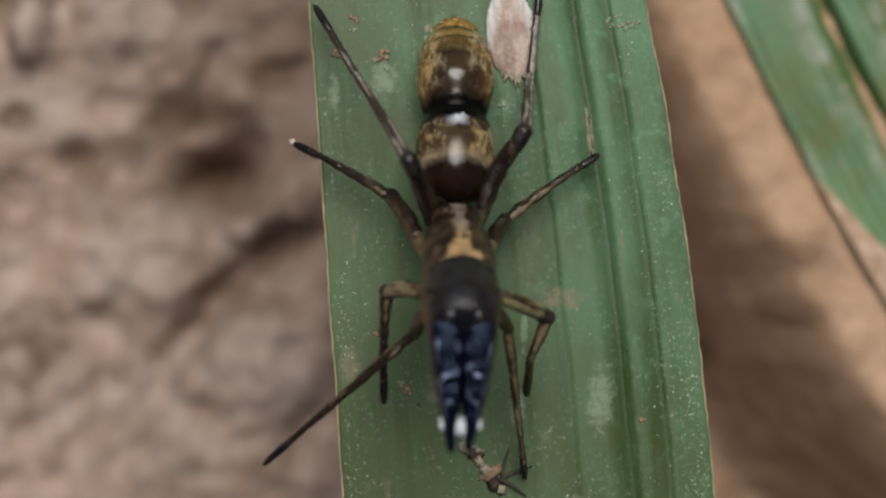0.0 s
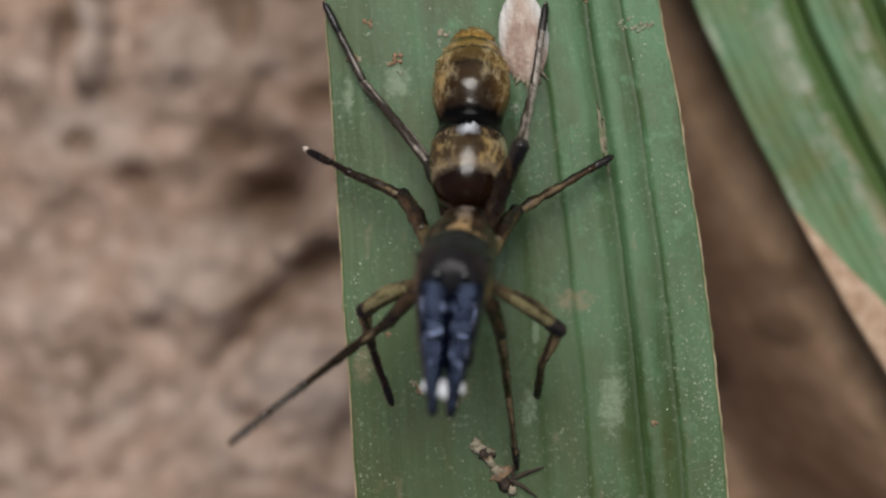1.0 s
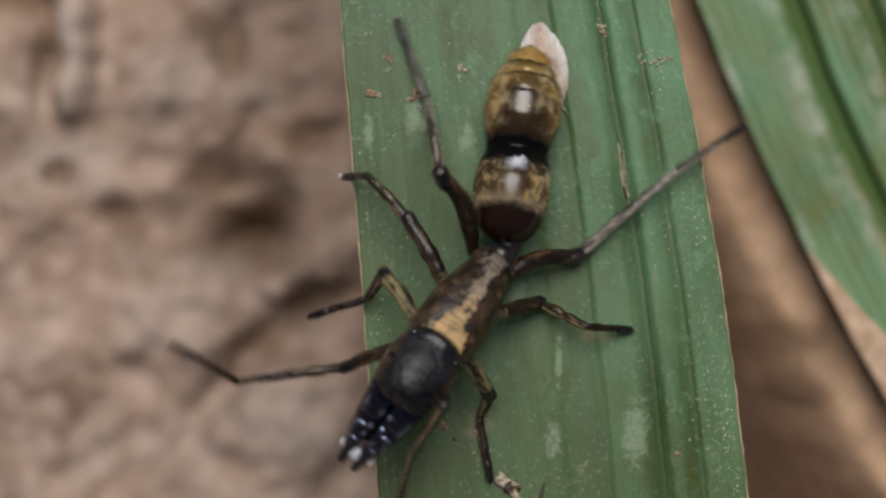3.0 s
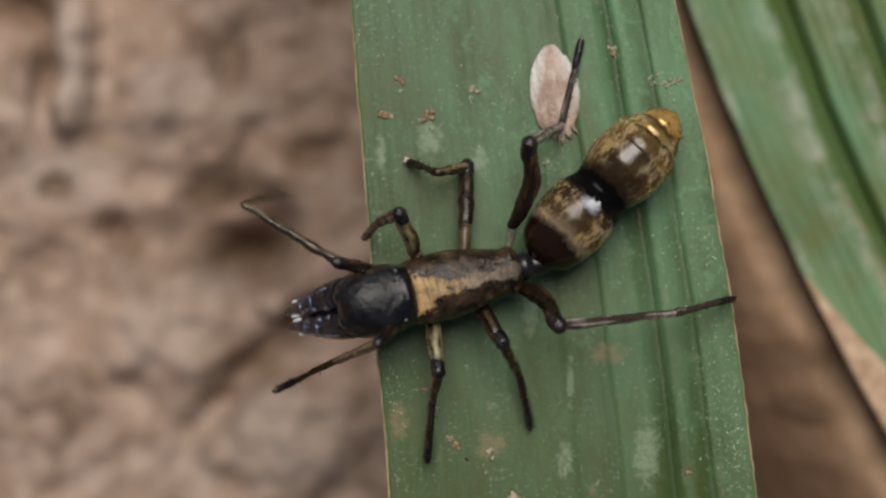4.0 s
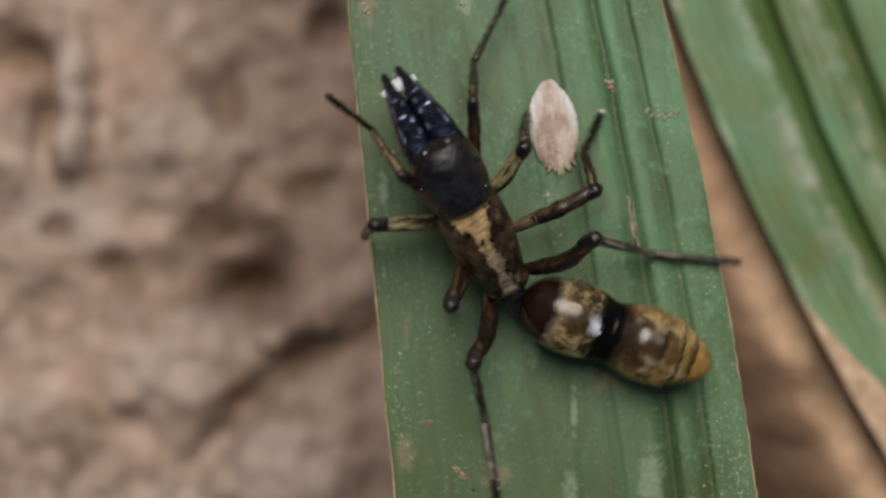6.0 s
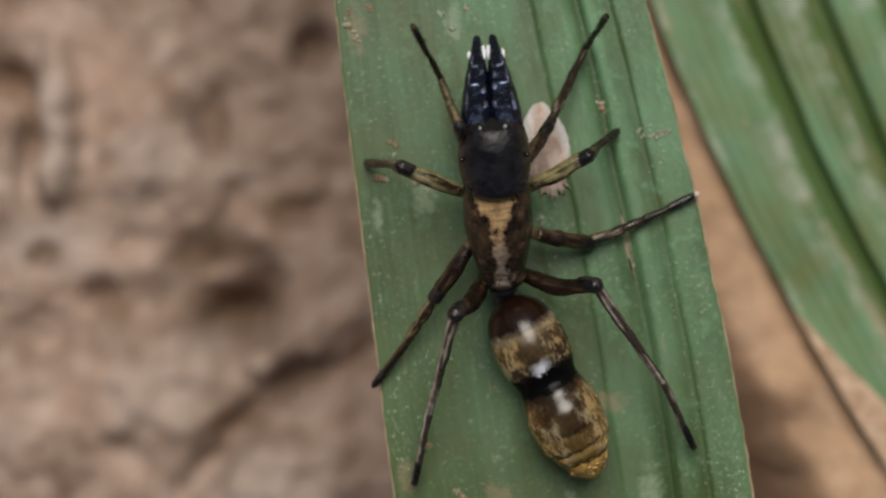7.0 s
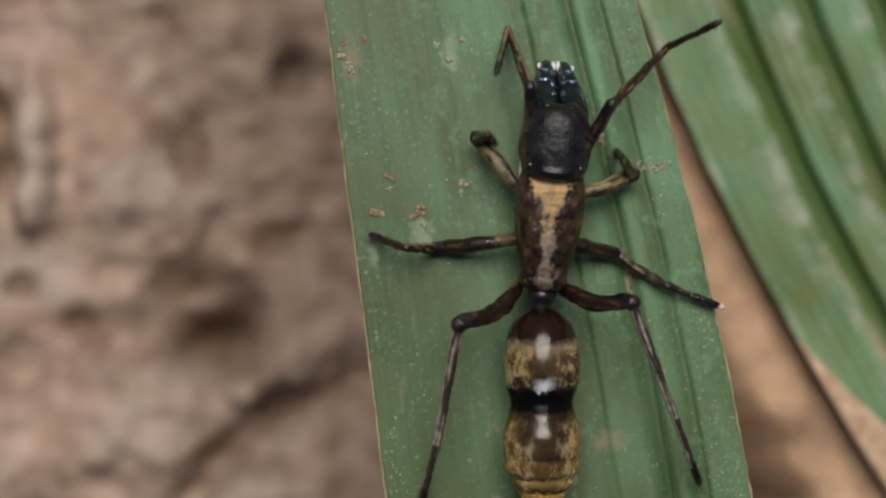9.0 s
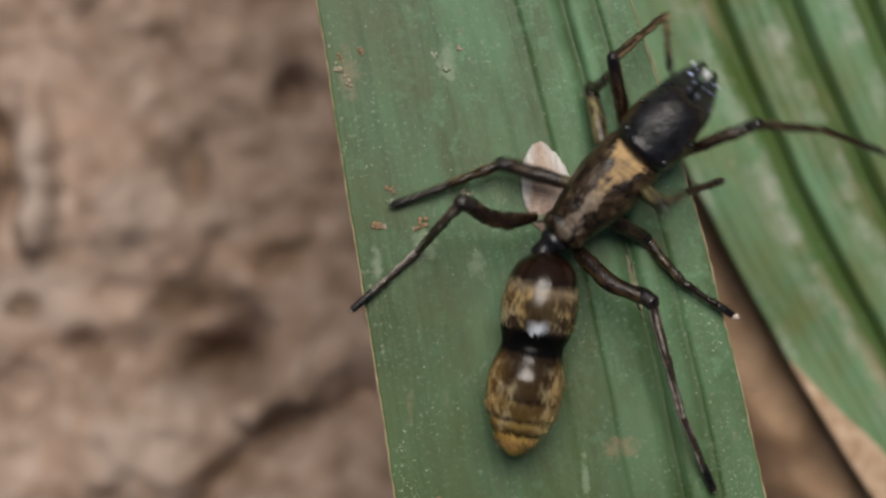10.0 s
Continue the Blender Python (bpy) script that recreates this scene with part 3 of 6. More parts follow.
# ---- the ground: one sheet of lumpy clay soil that runs to the horizon ----
PITS = [  # x, y, radius x, radius y, depth
    (-6.45, 0.0, 1.3, 0.9, 2.9), (-7.2, 0.7, 2.3, 1.6, 1.7), (-7.0, 6.7, 0.6, 1.1, 1.6), (-14.0, 8.3, 1.2, 1.0, 1.3), (-5.4, 1.0, 0.9, 0.7, 1.2),
    (-3.5, 9.3, 0.7, 1.0, 2.0), (-4.26, 3.67, 0.7, 0.6, 0.9), (-7.5, 2.5, 1.5, 0.9, 0.8), (-12.9, 2.3, 0.6, 0.5, 0.4), (-10.9, 0.95, 0.7, 0.6, 1.5), (-13.3, 6.1, 0.5, 1.7, 1.2), (-6.0, 3.9, 0.9, 0.8, 0.6),
    (-13.3, -0.4, 1.1, 0.9, 0.9), (8.9, -5.8, 0.7, 0.8, 1.4), (10.5, -3.4, 1.3, 0.9, 0.8)]
HUMPS = [  # x, y, radius x, radius y, height
    (-12.28, 7.0, 0.70, 2.7, 1.4), (-12.3, 4.9, 0.9, 0.8, 0.7), (-5.0, -5.9, 2.6, 2.0, 1.0), (-4.0, -0.8, 0.9, 0.8, 1.1),
    (-5.2, -1.5, 1.0, 0.6, 0.8), (-9.8, 5.9, 1.3, 1.6, 0.7), (-9.0, -2.6, 2.2, 1.6, 0.7), (-13.0, -5.0, 2.5, 2.0, 0.6)]
CRACK = [(-1.6, -1.2), (-2.6, -1.6), (-4.2, -2.25), (-5.3, -3.1), (-6.7, -4.6), (-8.2, -5.9), (-8.9, -7.2)]


def far_edge(y):
    near = min(max(y, -20), 20)
    return 9.88 - 0.50 * y + 0.0095 * near * near


def soil_height(x, y):
    h = 0.55 * noise.fractal(Vector((x * 0.28, y * 0.28, 3.0)), 0.9, 2.1, 5) + 0.42 * noise.turbulence(Vector((x * 0.95, y * 0.95, 7.0)), 4, False)
    near = math.exp(-((x / 40) ** 2 + (y / 40) ** 2))
    if abs(x) < 60 and abs(y) < 60:  # the soil banks up under the edge of the pleated leaf
        reach = min(max((x - far_edge(y) + 5.5) / 5.0, 0), 1) * min(max((y + 18) / 9, 0), 1)
        rise = reach * reach * (3 - 2 * reach) * min(1, max(0, (60 - max(abs(x), abs(y))) / 30))
        h = h * (1 - 0.6 * rise) + 11.4 * rise
    if near < 0.02:
        return h * 2
    wx, wy = (noise.noise(Vector((x * 0.55, y * 0.55, k))) for k in (11.0, 17.0))
    x, y = x + 0.35 * wx, y + 0.35 * wy
    for px, py, rx, ry, d in PITS:
        h -= d * math.exp(-((((x - px) / rx) ** 2 + ((y - py) / ry) ** 2) ** 1.5))
    for px, py, rx, ry, d in HUMPS:
        h += d * math.exp(-((((x - px) / rx) ** 2 + ((y - py) / ry) ** 2) ** 2))
    best = 9.0
    wob = 0.25 * noise.noise(Vector((x, y, 1.0)))
    for (ax, ay), (bx, by) in zip(CRACK, CRACK[1:]):
        s = max(0, min(1, ((x - ax) * (bx - ax) + (y - ay) * (by - ay)) / ((bx - ax) ** 2 + (by - ay) ** 2)))
        best = min(best, math.hypot(x - ax - s * (bx - ax), y - ay - s * (by - ay)) + wob)
    deep = 1.7 if x > -7.4 else 1.7 - 0.9 * min(-7.4 - x, 1.7)
    return h - deep * (0.75 + 0.7 * noise.noise(Vector((x * 0.5, y * 0.5, 4)))) * math.exp(-((best / 0.58) ** 2))


def build_ground():
    near = np.linspace(-24, 24, 241)
    far = [32, 48, 80, 150, 400, 1200, 5000, 40000, 400000, 2000000]
    axis = [-f for f in reversed(far)] + list(near) + far
    n = len(axis)
    verts = [(x * MM, y * MM, soil_height(x, y) * MM if max(abs(x), abs(y)) < 5000 else 0.0) for y in axis for x in axis]
    faces = [(r * n + c, r * n + c + 1, (r + 1) * n + c + 1, (r + 1) * n + c) for r in range(n - 1) for c in range(n - 1)]
    me = bpy.data.meshes.new("ground")
    me.from_pydata(verts, [], faces)
    for f in me.polygons:
        f.use_smooth = True
    me.materials.append(SOIL)
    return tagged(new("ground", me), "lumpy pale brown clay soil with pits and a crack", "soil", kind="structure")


build_ground()

# ---- the blade on which the spider stands ----
FAR_PIVOT = (14.0, 8.0, -9.0)


def droop(y, lo, hi, down):
    """How far a blade has bent down beyond a stretch."""
    d = max(lo - y, y - hi, 0)
    return -down * (d / 45) ** 1.7


def left_edge(y):
    return -1.45 - 0.083 * y + 0.03 * noise.noise(Vector((y * 0.6, 0, 5))) + 0.02 * noise.noise(Vector((y * 4, 0, 5)))


def right_edge(y):
    bulge = -0.0051 * min(abs(y), 11) ** 2 - 0.06 * max(abs(y) - 11, 0)
    return 6.93 - 0.167 * y + bulge + 0.03 * noise.noise(Vector((y * 0.6, 0, 9))) + 0.025 * noise.noise(Vector((y * 4, 0, 9)))


GROOVES = [  # fraction of the width, half width, depth
    (0.10, 0.04, 0.02), (0.23, 0.04, 0.04), (0.36, 0.04, 0.03), (0.50, 0.025, 0.03), (0.63, 0.013, 0.05), (0.785, 0.015, 0.16),
    (0.885, 0.012, 0.07)]


def blade_z(u, y):
    z = 0.05 * math.sin(math.pi * u) + 0.06 * math.sin(u * 9.0 + 0.6) - 0.06
    for c, w, d in GROOVES:
        q = (u - c - 0.006 * noise.noise(Vector((y * 0.35, c * 30, 0)))) / w
        z -= d * math.exp(-(q / (2.6 if q < 0 else 0.8)) ** 2) - 0.15 * d * math.exp(-((q - 2.6) / 1.6) ** 2)
    return z + 0.0015 * math.sin(u * 230 + 4 * math.sin(u * 31)) + 0.03 * noise.noise(Vector((u * 9, y * 0.16, 2)))


def strip_mesh(name, xs_of, z_of, ys, us, thick, pivot, mat):
    """A closed blade: upper and lower skin with a rim, and fibre coordinates along it."""
    verts, uvs, faces = [], [], []
    nu = len(us)
    for side in (0, 1):
        for y in ys:
            for u in us:
                x, z = xs_of(u, y), z_of(u, y) - side * thick
                verts.append(((x - pivot[0]) * MM, (y - pivot[1]) * MM, (z - pivot[2]) * MM))
                uvs.append((u * 8.0, y))
    off = nu * len(ys)
    for r in range(len(ys) - 1):
        for c in range(nu - 1):
            a = r * nu + c
            faces.append((a, a + 1, a + nu + 1, a + nu))
            faces.append((off + a + nu, off + a + nu + 1, off + a + 1, off + a))
        for c in (0, nu - 1):
            a = r * nu + c
            q = (a, a + nu, off + a + nu, off + a)
            faces.append(q if c == 0 else q[::-1])
    for r in (0, len(ys) - 1):
        for c in range(nu - 1):
            a = r * nu + c
            q = (a + 1, a, off + a, off + a + 1)
            faces.append(q if r == 0 else q[::-1])
    me = bpy.data.meshes.new(name)
    me.from_pydata(verts, [], faces)
    layer = me.uv_layers.new(name="along")
    flat = np.array([uvs[l.vertex_index] for l in me.loops], dtype=np.float32).ravel()
    layer.data.foreach_set("uv", flat)
    for f in me.polygons:
        f.use_smooth = True
    me.materials.append(mat)
    return me


def ribbon(points, radius, seed):
    """A thin ragged cord along points, for dry margins."""
    bm = bmesh.new()
    rings = []
    for k, p in enumerate(points):
        r = radius * (1 + 0.5 * noise.noise(Vector((k * 0.35, seed, 0))))
        rings.append([bm.verts.new((p[0] + r * math.cos(a), p[1], p[2] + 0.8 * r * math.sin(a))) for a in (0, 1.05, 2.1, 3.14, 4.2, 5.24)])
    for a, b in zip(rings, rings[1:]):
        for k in range(6):
            bm.faces.new((a[k], a[(k + 1) % 6], b[(k + 1) % 6], b[k]))
    bm.faces.new(rings[0])
    bm.faces.new(rings[-1])
    return bm


def surface(x, y):
    """Height of the blade's upper skin."""
    lo, hi = left_edge(y), right_edge(y)
    return blade_z(min(max((x - lo) / (hi - lo), 0), 1), y)


def build_blade():
    ys = [-90, -75, -60, -48, -38, -30, -24, -20] + list(np.linspace(-17, 19, 200)) + [22, 26, 32, 40, 46]
    us = np.linspace(0, 1, 190)
    ob = new("leaf_blade", strip_mesh("leaf_blade", lambda u, y: left_edge(y) + u * (right_edge(y) - left_edge(y)),
                                      lambda u, y: blade_z(u, y) + droop(y, -20, 25, 6), ys, us, 0.16, PIVOT, BLADE))
    tagged(ob, "long green ribbed leaf blade with dry tan margins and dust", "leaf")
    yy = np.linspace(-20, 22, 420)
    for edge, u in ((left_edge, 0), (right_edge, 1)):
        bm = ribbon([(edge(y) - PIVOT[0], y - PIVOT[1], blade_z(u, y) - 0.05) for y in yy], 0.05, u * 9 + 1)
        part("dry_margin", bm, MARGIN, ob, "thin dry tan margin of the leaf")
    rng = random.Random(4)
    # stuck crumbs, each a grain of its own
    for name, x, y, r, flat, mat in (
            ("crumb", -0.13, 3.42, 0.15, 0.7, RUST), ("crumb", -0.05, 3.15, 0.10, 0.8, WHITE), ("crumb", -0.33, 3.30, 0.08, 0.7, TAN),
            ("crumb", -1.16, 3.47, 0.15, 0.6, RUST), ("crumb", -1.00, 3.40, 0.09, 0.6, TAN), ("crumb", -0.80, 4.29, 0.13, 0.35, RUST),
            ("crumb", -0.82, 4.02, 0.07, 0.6, WHITE), ("crumb", 4.25, 5.07, 0.16, 0.7, TAN), ("crumb", 4.27, 4.95, 0.10, 0.8, RUST),
            ("crumb", 0.90, 4.12, 0.13, 0.4, TAN), ("crumb", 1.12, 4.10, 0.07, 0.5, WHITE), ("crumb", 0.86, 3.85, 0.07, 0.5, WHITE),
            ("crumb", 2.70, 2.35, 0.13, 0.35, WHITE), ("crumb", -1.81, 7.22, 0.15, 0.5, TAN), ("crumb", -1.60, 6.90, 0.12, 0.5, TAN),
            ("crumb", -1.75, 7.5, 0.10, 0.5, RUST), ("crumb", 0.67, 7.05, 0.13, 0.4, WHITE), ("crumb", 0.45, 7.35, 0.10, 0.4, WHITE),
            ("crumb", -1.25, 7.6, 0.11, 0.4, RUST), ("crumb", 0.82, -4.69, 0.055, 0.8, DARKBIT), ("crumb", 0.55, -4.35, 0.13, 0.4, RUST),
            ("crumb", 0.40, -4.18, 0.08, 0.4, TAN), ("crumb", -0.20, -3.05, 0.10, 0.5, RUST), ("crumb", 1.35, -4.55, 0.12, 0.4, TAN),
            ("crumb", 6.05, -5.0, 0.08, 0.7, RUST), ("crumb", 1.05, 7.5, 0.10, 0.4, TAN)):
        bm = clump(r * 1.15, r, r * flat * 0.5, 9, rng)
        part(name, bm, mat, ob, m=at_mm(x - PIVOT[0], y - PIVOT[1], surface(x, y) + r * flat * 0.08) @ pose(0, 0, 0, 0, 0, rng.uniform(0, 180)))
    # dry scars, healed flat into the skin
    for x, y, rx, ry, turn in ((4.72, 1.70, 0.085, 0.62, 8), (4.86, 1.2, 0.05, 0.3, 12)):
        bm = pebble(rx, ry, 0.012, rng.random() * 50, 0.9, 3)
        part("scar", bm, SCAR, ob, m=at_mm(x - PIVOT[0], y - PIVOT[1], surface(x, y) + 0.004) @ pose(0, 0, 0, 0, 0, turn))
    # ragged pale mark across a rib
    for k in range(24):
        x, y = 5.10 + 0.034 * k, 4.30 + rng.gauss(0, 0.08)
        bm = pebble(rng.uniform(0.03, 0.07), rng.uniform(0.03, 0.06), 0.03, rng.random() * 50, 0.6, 1)
        part("pale_grain", bm, WHITE if k % 3 else TAN, ob, m=at_mm(x - PIVOT[0], y - PIVOT[1], surface(x, y) + 0.01))
    # fine white flakes, thickest along the far margin
    bm = bmesh.new()
    for k in range(11000):
        y = rng.uniform(-14, 12)
        lo, hi = left_edge(y), right_edge(y)
        u = 1 - abs(rng.gauss(0, 0.05)) if k % 5 < 2 else (abs(rng.gauss(0, 0.03)) if k % 5 == 2 else rng.random())
        if not 0.01 < u < 0.99 or (u > 0.85 and rng.random() < (0.5 if y > 1 else 0.15)):
            continue
        x = lo + u * (hi - lo)
        if noise.noise(Vector((x * 0.8, y * 0.5, 6))) < (rng.uniform(-0.6, 0.2) if u > 0.85 and y < 1 else rng.uniform(0.0, 0.5)):
            continue
        r = min(0.005 + rng.expovariate(180), 0.028)
        c = Vector((x - PIVOT[0], y - PIVOT[1], surface(x, y) + 0.006))
        a = rng.uniform(0, 6.28)
        top = bm.verts.new(c + Vector((0, 0, 0.012)))
        rim = [bm.verts.new(c + Vector((r * rng.uniform(0.7, 1.3) * math.cos(a + j * 1.257), r * rng.uniform(0.7, 1.5) * math.sin(a + j * 1.257), -0.004))) for j in range(5)]
        for j in range(5):
            bm.faces.new((rim[j], rim[(j + 1) % 5], top))
    tagged(part("white_flake", bm, FLAKE, ob, "fine white flakes on the leaf"), kind="stuff")
    return ob


def pleat(u, y):
    """Flat ribs two millimetres apart with a sharp fold between: a steep far wall, a crisp ridge."""
    w = u * 12
    s = (w - 3.05 + 0.05 * noise.noise(Vector((y * 0.4, 2, 0)))) % 2.05
    if s < 1.25:
        z = 0.10 - 0.16 * s
    elif s < 1.75:
        z = -0.10 - 0.42 * (s - 1.25) / 0.5
    else:
        z = -0.52 + 0.62 * (s - 1.75) / 0.30
    return -9.0 + z * min(1, max(0, (w - 1.3) / 1.0)) + 0.02 * math.sin(u * 190) + 0.06 * noise.noise(Vector((u * 9, y * 0.3, 4)))


def build_far_leaf():
    ys = [-70, -56, -44, -34, -27, -22, -18] + list(np.linspace(-15, 16, 110)) + [19, 23, 28, 36, 46]
    ob = new("pleated_leaf", strip_mesh("pleated_leaf", lambda u, y: far_edge(y) + u * 12 + 0.05 * noise.noise(Vector((y, 0, 3))) * (1 - u),
                                        lambda u, y: pleat(u, y) + droop(y, -18, 20, 8), ys, np.linspace(0, 1, 240), 0.2, FAR_PIVOT, BLADE_FAR))
    tagged(ob, "green pleated leaf with a dry tan lower margin", "leaf")
    bm = bmesh.new()
    cols = []
    for y in np.linspace(-15, -0.5, 90):
        w = 1.05 * min(1, (-0.5 - y) / 2.8) * (1 + 0.25 * noise.noise(Vector((y * 0.9, 1, 1))))
        row = []
        for q in np.linspace(-0.05, 1, 7):
            x = far_edge(y) + w * q
            row.append(bm.verts.new((x - FAR_PIVOT[0], y - FAR_PIVOT[1], pleat(max(q, 0) * w / 12, y) + 0.05 + 0.06 * noise.noise(Vector((x * 3, y, 1))) - FAR_PIVOT[2])))
        cols.append(row)
    for a, b in zip(cols, cols[1:]):
        for k in range(6):
            bm.faces.new((a[k], a[k + 1], b[k + 1], b[k]))
    geo = bmesh.ops.extrude_face_region(bm, geom=list(bm.faces))["geom"]
    for v in geo:
        if isinstance(v, bmesh.types.BMVert):
            v.co.z -= 0.06
    part("dry_margin", bm, DRY, ob, "broad dry tan margin")
    rng = random.Random(8)
    bm = bmesh.new()
    for w0, y0, y1, count in ((2.2, 8.0, 3.4, 40), (2.1, 3.0, -0.5, 40), (4.2, 6.5, 3.5, 30), (1.8, 0.6, -2.5, 25), (1.2, 7.0, 4.0, 15), (6.3, 9.0, 3.0, 25)):
        for k in range(count):
            y = rng.uniform(y1, y0)
            w = w0 + rng.gauss(0, 0.14)
            r = rng.uniform(0.02, 0.07)
            c = Vector((far_edge(y) + w - FAR_PIVOT[0], y - FAR_PIVOT[1], pleat(w / 12, y) + 0.012 - FAR_PIVOT[2]))
            top = bm.verts.new(c + Vector((0, 0, 0.02)))
            rim = [bm.verts.new(c + Vector((0.5 * r * rng.uniform(0.6, 1.3) * math.cos(j * 1.05) + 0.3 * r * math.sin(j * 1.05), -r * rng.uniform(0.6, 1.6) * math.sin(j * 1.05), -0.015))) for j in range(6)]
            for j in range(6):
                bm.faces.new((rim[j], rim[(j + 1) % 6], top))
    tagged(part("pale_flake", bm, TAN, ob, "pale tan flakes along the folds"), kind="stuff")
    return ob


blade = build_blade()
far_leaf = build_far_leaf()

# ---- loose things on the blade ----


def build_husk():
    """A flat oval scale of pale felt, pointed above, with a ragged, fibrous rim."""
    bm = bmesh.new()
    bmesh.ops.create_icosphere(bm, subdivisions=5, radius=1)
    for v in bm.verts:
        a = math.atan2(v.co.y, v.co.x)
        k = 1 + 0.05 * noise.noise(Vector((math.cos(a) * 2.2, math.sin(a) * 2.2, 3))) + 0.05 * noise.noise(Vector((math.cos(a) * 9, math.sin(a) * 9, 5)))
        narrow = 1 - 0.22 * max(v.co.y, 0) ** 2
        crease = 0.05 * noise.noise(Vector((v.co.x * 5, v.co.y * 1.6, 2))) + 0.03 * noise.noise(Vector((v.co.x * 12, v.co.y * 3, 8)))
        dome = 0.20 * max(v.co.z, 0) + crease * max(v.co.z, 0) if v.co.z > 0 else 0.03 * v.co.z
        v.co = Vector((v.co.x * 0.60 * k * narrow, v.co.y * 1.12 * k, dome))
    ob = thing("husk")
    part("shell", bm, HUSK, ob, "pale pinkish felted shell with a whitish rim")
    tail = bmesh.new()
    rng = random.Random(3)
    for k in range(12):
        a = -2.1 + 0.10 * k
        long = rng.uniform(0.16, 0.34)
        first = len(tail.verts)
        lathe([(0, 0.05, 0.03, 0, 0), (0.6 * long, 0.035, 0.02, 0, 0.02), (long, 0.008, 0.005, 0, 0)], 6, bm=tail)
        tail.verts.ensure_lookup_table()
        fresh = [tail.verts[q] for q in range(first, len(tail.verts))]
        bmesh.ops.rotate(tail, verts=fresh, matrix=Matrix.Rotation(a + rng.uniform(-0.3, 0.3), 3, "Z"), cent=(0, 0, 0))
        bmesh.ops.translate(tail, verts=fresh, vec=(0.50 * math.cos(a), 0.98 * math.sin(a), 0.04))
    part("frayed_end", tail, TAN, ob, "frayed dry brown end")
    return tagged(ob, "flat oval pale pinkish felted husk stuck on the leaf", "husk")


husk = build_husk()
HUSK_PLACE = (2.86, 4.05, surface(2.86, 4.05) + 0.02, 7)


def build_scrap():
    """Crumpled dry plant scraps."""
    ob = thing("plant_scrap")
    rng = random.Random(12)
    for k in range(9):
        bm = pebble(rng.uniform(0.12, 0.3), rng.uniform(0.08, 0.18), rng.uniform(0.05, 0.1), k * 7.3, 0.8)
        x, y = 0.09 * k - 0.35 + rng.uniform(-0.1, 0.1), -0.13 * k + 0.5 + rng.uniform(-0.1, 0.1)
        part("flake", bm, (TAN, TAN, RUST, DARKBIT)[k % 4], ob, m=at_mm(x, y, 0.06) @ pose(0, 0, 0, rng.uniform(-20, 20), rng.uniform(-20, 20), rng.uniform(0, 180)))
    for k in range(3):
        bm = lathe(rounded([(0, 0.03, 0.03, 0, 0), (0.4, 0.045, 0.04, 0.05, 0.05), (0.9, 0.02, 0.02, 0.0, 0.0)]), 7)
        part("stalk", bm, DARKBIT, ob, "dark thread-like stalk", m=at_mm(0.25 + 0.1 * k, -0.3 - 0.12 * k, 0.07) @ pose(0, 0, 0, 0, 0, -30 + 55 * k))
    return tagged(ob, "crumpled brown dry plant scrap lying on the leaf", "plant debris")


scrap = build_scrap()
SCRAP_PLACE = (2.35, -6.05, surface(2.35, -6.05), 0)

# ---- the spider ----
KEY_T = [0.0, 0.5, 0.8, 1.0, 1.2, 1.5, 2.0, 2.2, 2.5, 2.7, 3.8, 4.0, 4.2, 4.5, 5.0, 5.2, 5.5, 5.7, 6.8, 7.0, 7.5, 8.0, 8.2, 8.5, 8.7, 9.0, 9.2, 9.5, 9.7, 9.8, 10.0]
WAIST_AT = [(1.46, -0.22), (1.61, -0.23), (1.69, -0.39), (1.75, -0.41), (1.74, -0.43), (1.62, -0.21), (1.54, -0.11), (1.54, -0.11), (1.68, -0.25), (1.75, -0.29), 
    (2.20, 0.04), (2.18, -0.08), (2.19, -0.10), (2.20, -0.30), (2.07, 0.17), (2.12, 0.01), (2.12, -0.12), (1.95, -0.15), (1.59, 0.58), (1.70, 0.68), 
    (1.93, 0.92), (2.29, 1.13), (2.38, 1.14), (2.41, 1.07), (2.43, 1.11), (2.56, 1.27), (2.57, 1.18), (2.67, 1.64), (2.72, 1.98), (2.75, 2.15), 
    (2.76, 2.73)]
BODY_TURN = [(-90.6, 56.8), (-87.6, 59.6), (-89.1, 67.6), (-92.8, 70.2), (-89.2, 72.7), (-86.7, 59.0), (-94.6, 55.9), (-98.2, 51.7), (-110.5, 40.7), 
    (-113.9, 34.2), (-165.1, 5.7), (-166.7, 5.8), (-166.9, 7.1), (-175.2, 6.7), (-189.2, 9.3), (-200.0, 28.6), (-211.3, 37.3), (-226.9, 27.9), 
    (-266.0, 25.0), (-267.8, 27.4), (-270.7, 26.7), (-275.4, 41.5), (-281.7, 39.6), (-290.9, 34.2), (-285.8, 25.9), (-277.0, 5.9), (-282.1, 5.1), 
    (-295.5, 8.7), (-302.2, 14.8), (-302.5, 16.1), (-317.5, 5.1)]
ABDOMEN_TURN = [(-90.6, 23.0), (-90.6, 22.8), (-89.4, 22.6), (-89.6, 22.5), (-88.9, 22.5), (-88.8, 22.3), (-89.7, 22.1), (-89.7, 22.0), (-88.7, 19.0), (-89.2, 16.0), 
    (-133.7, 1.0), (-133.9, 0.9), (-135.7, 0.9), (-138.0, 0.9), (-152.6, 0.8), (-159.9, 0.8), (-172.1, 0.7), (-181.8, 0.7), (-243.9, 0.5), (-245.7, 0.5), 
    (-251.4, 0.4), (-256.7, 0.3), (-265.2, 0.3), (-271.1, 0.2), (-269.5, 0.2), (-272.2, 0.2), (-272.0, 0.1), (-276.2, 0.1), (-279.9, 0.0), (-282.5, 0.0), 
    (-284.5, 0.0)]
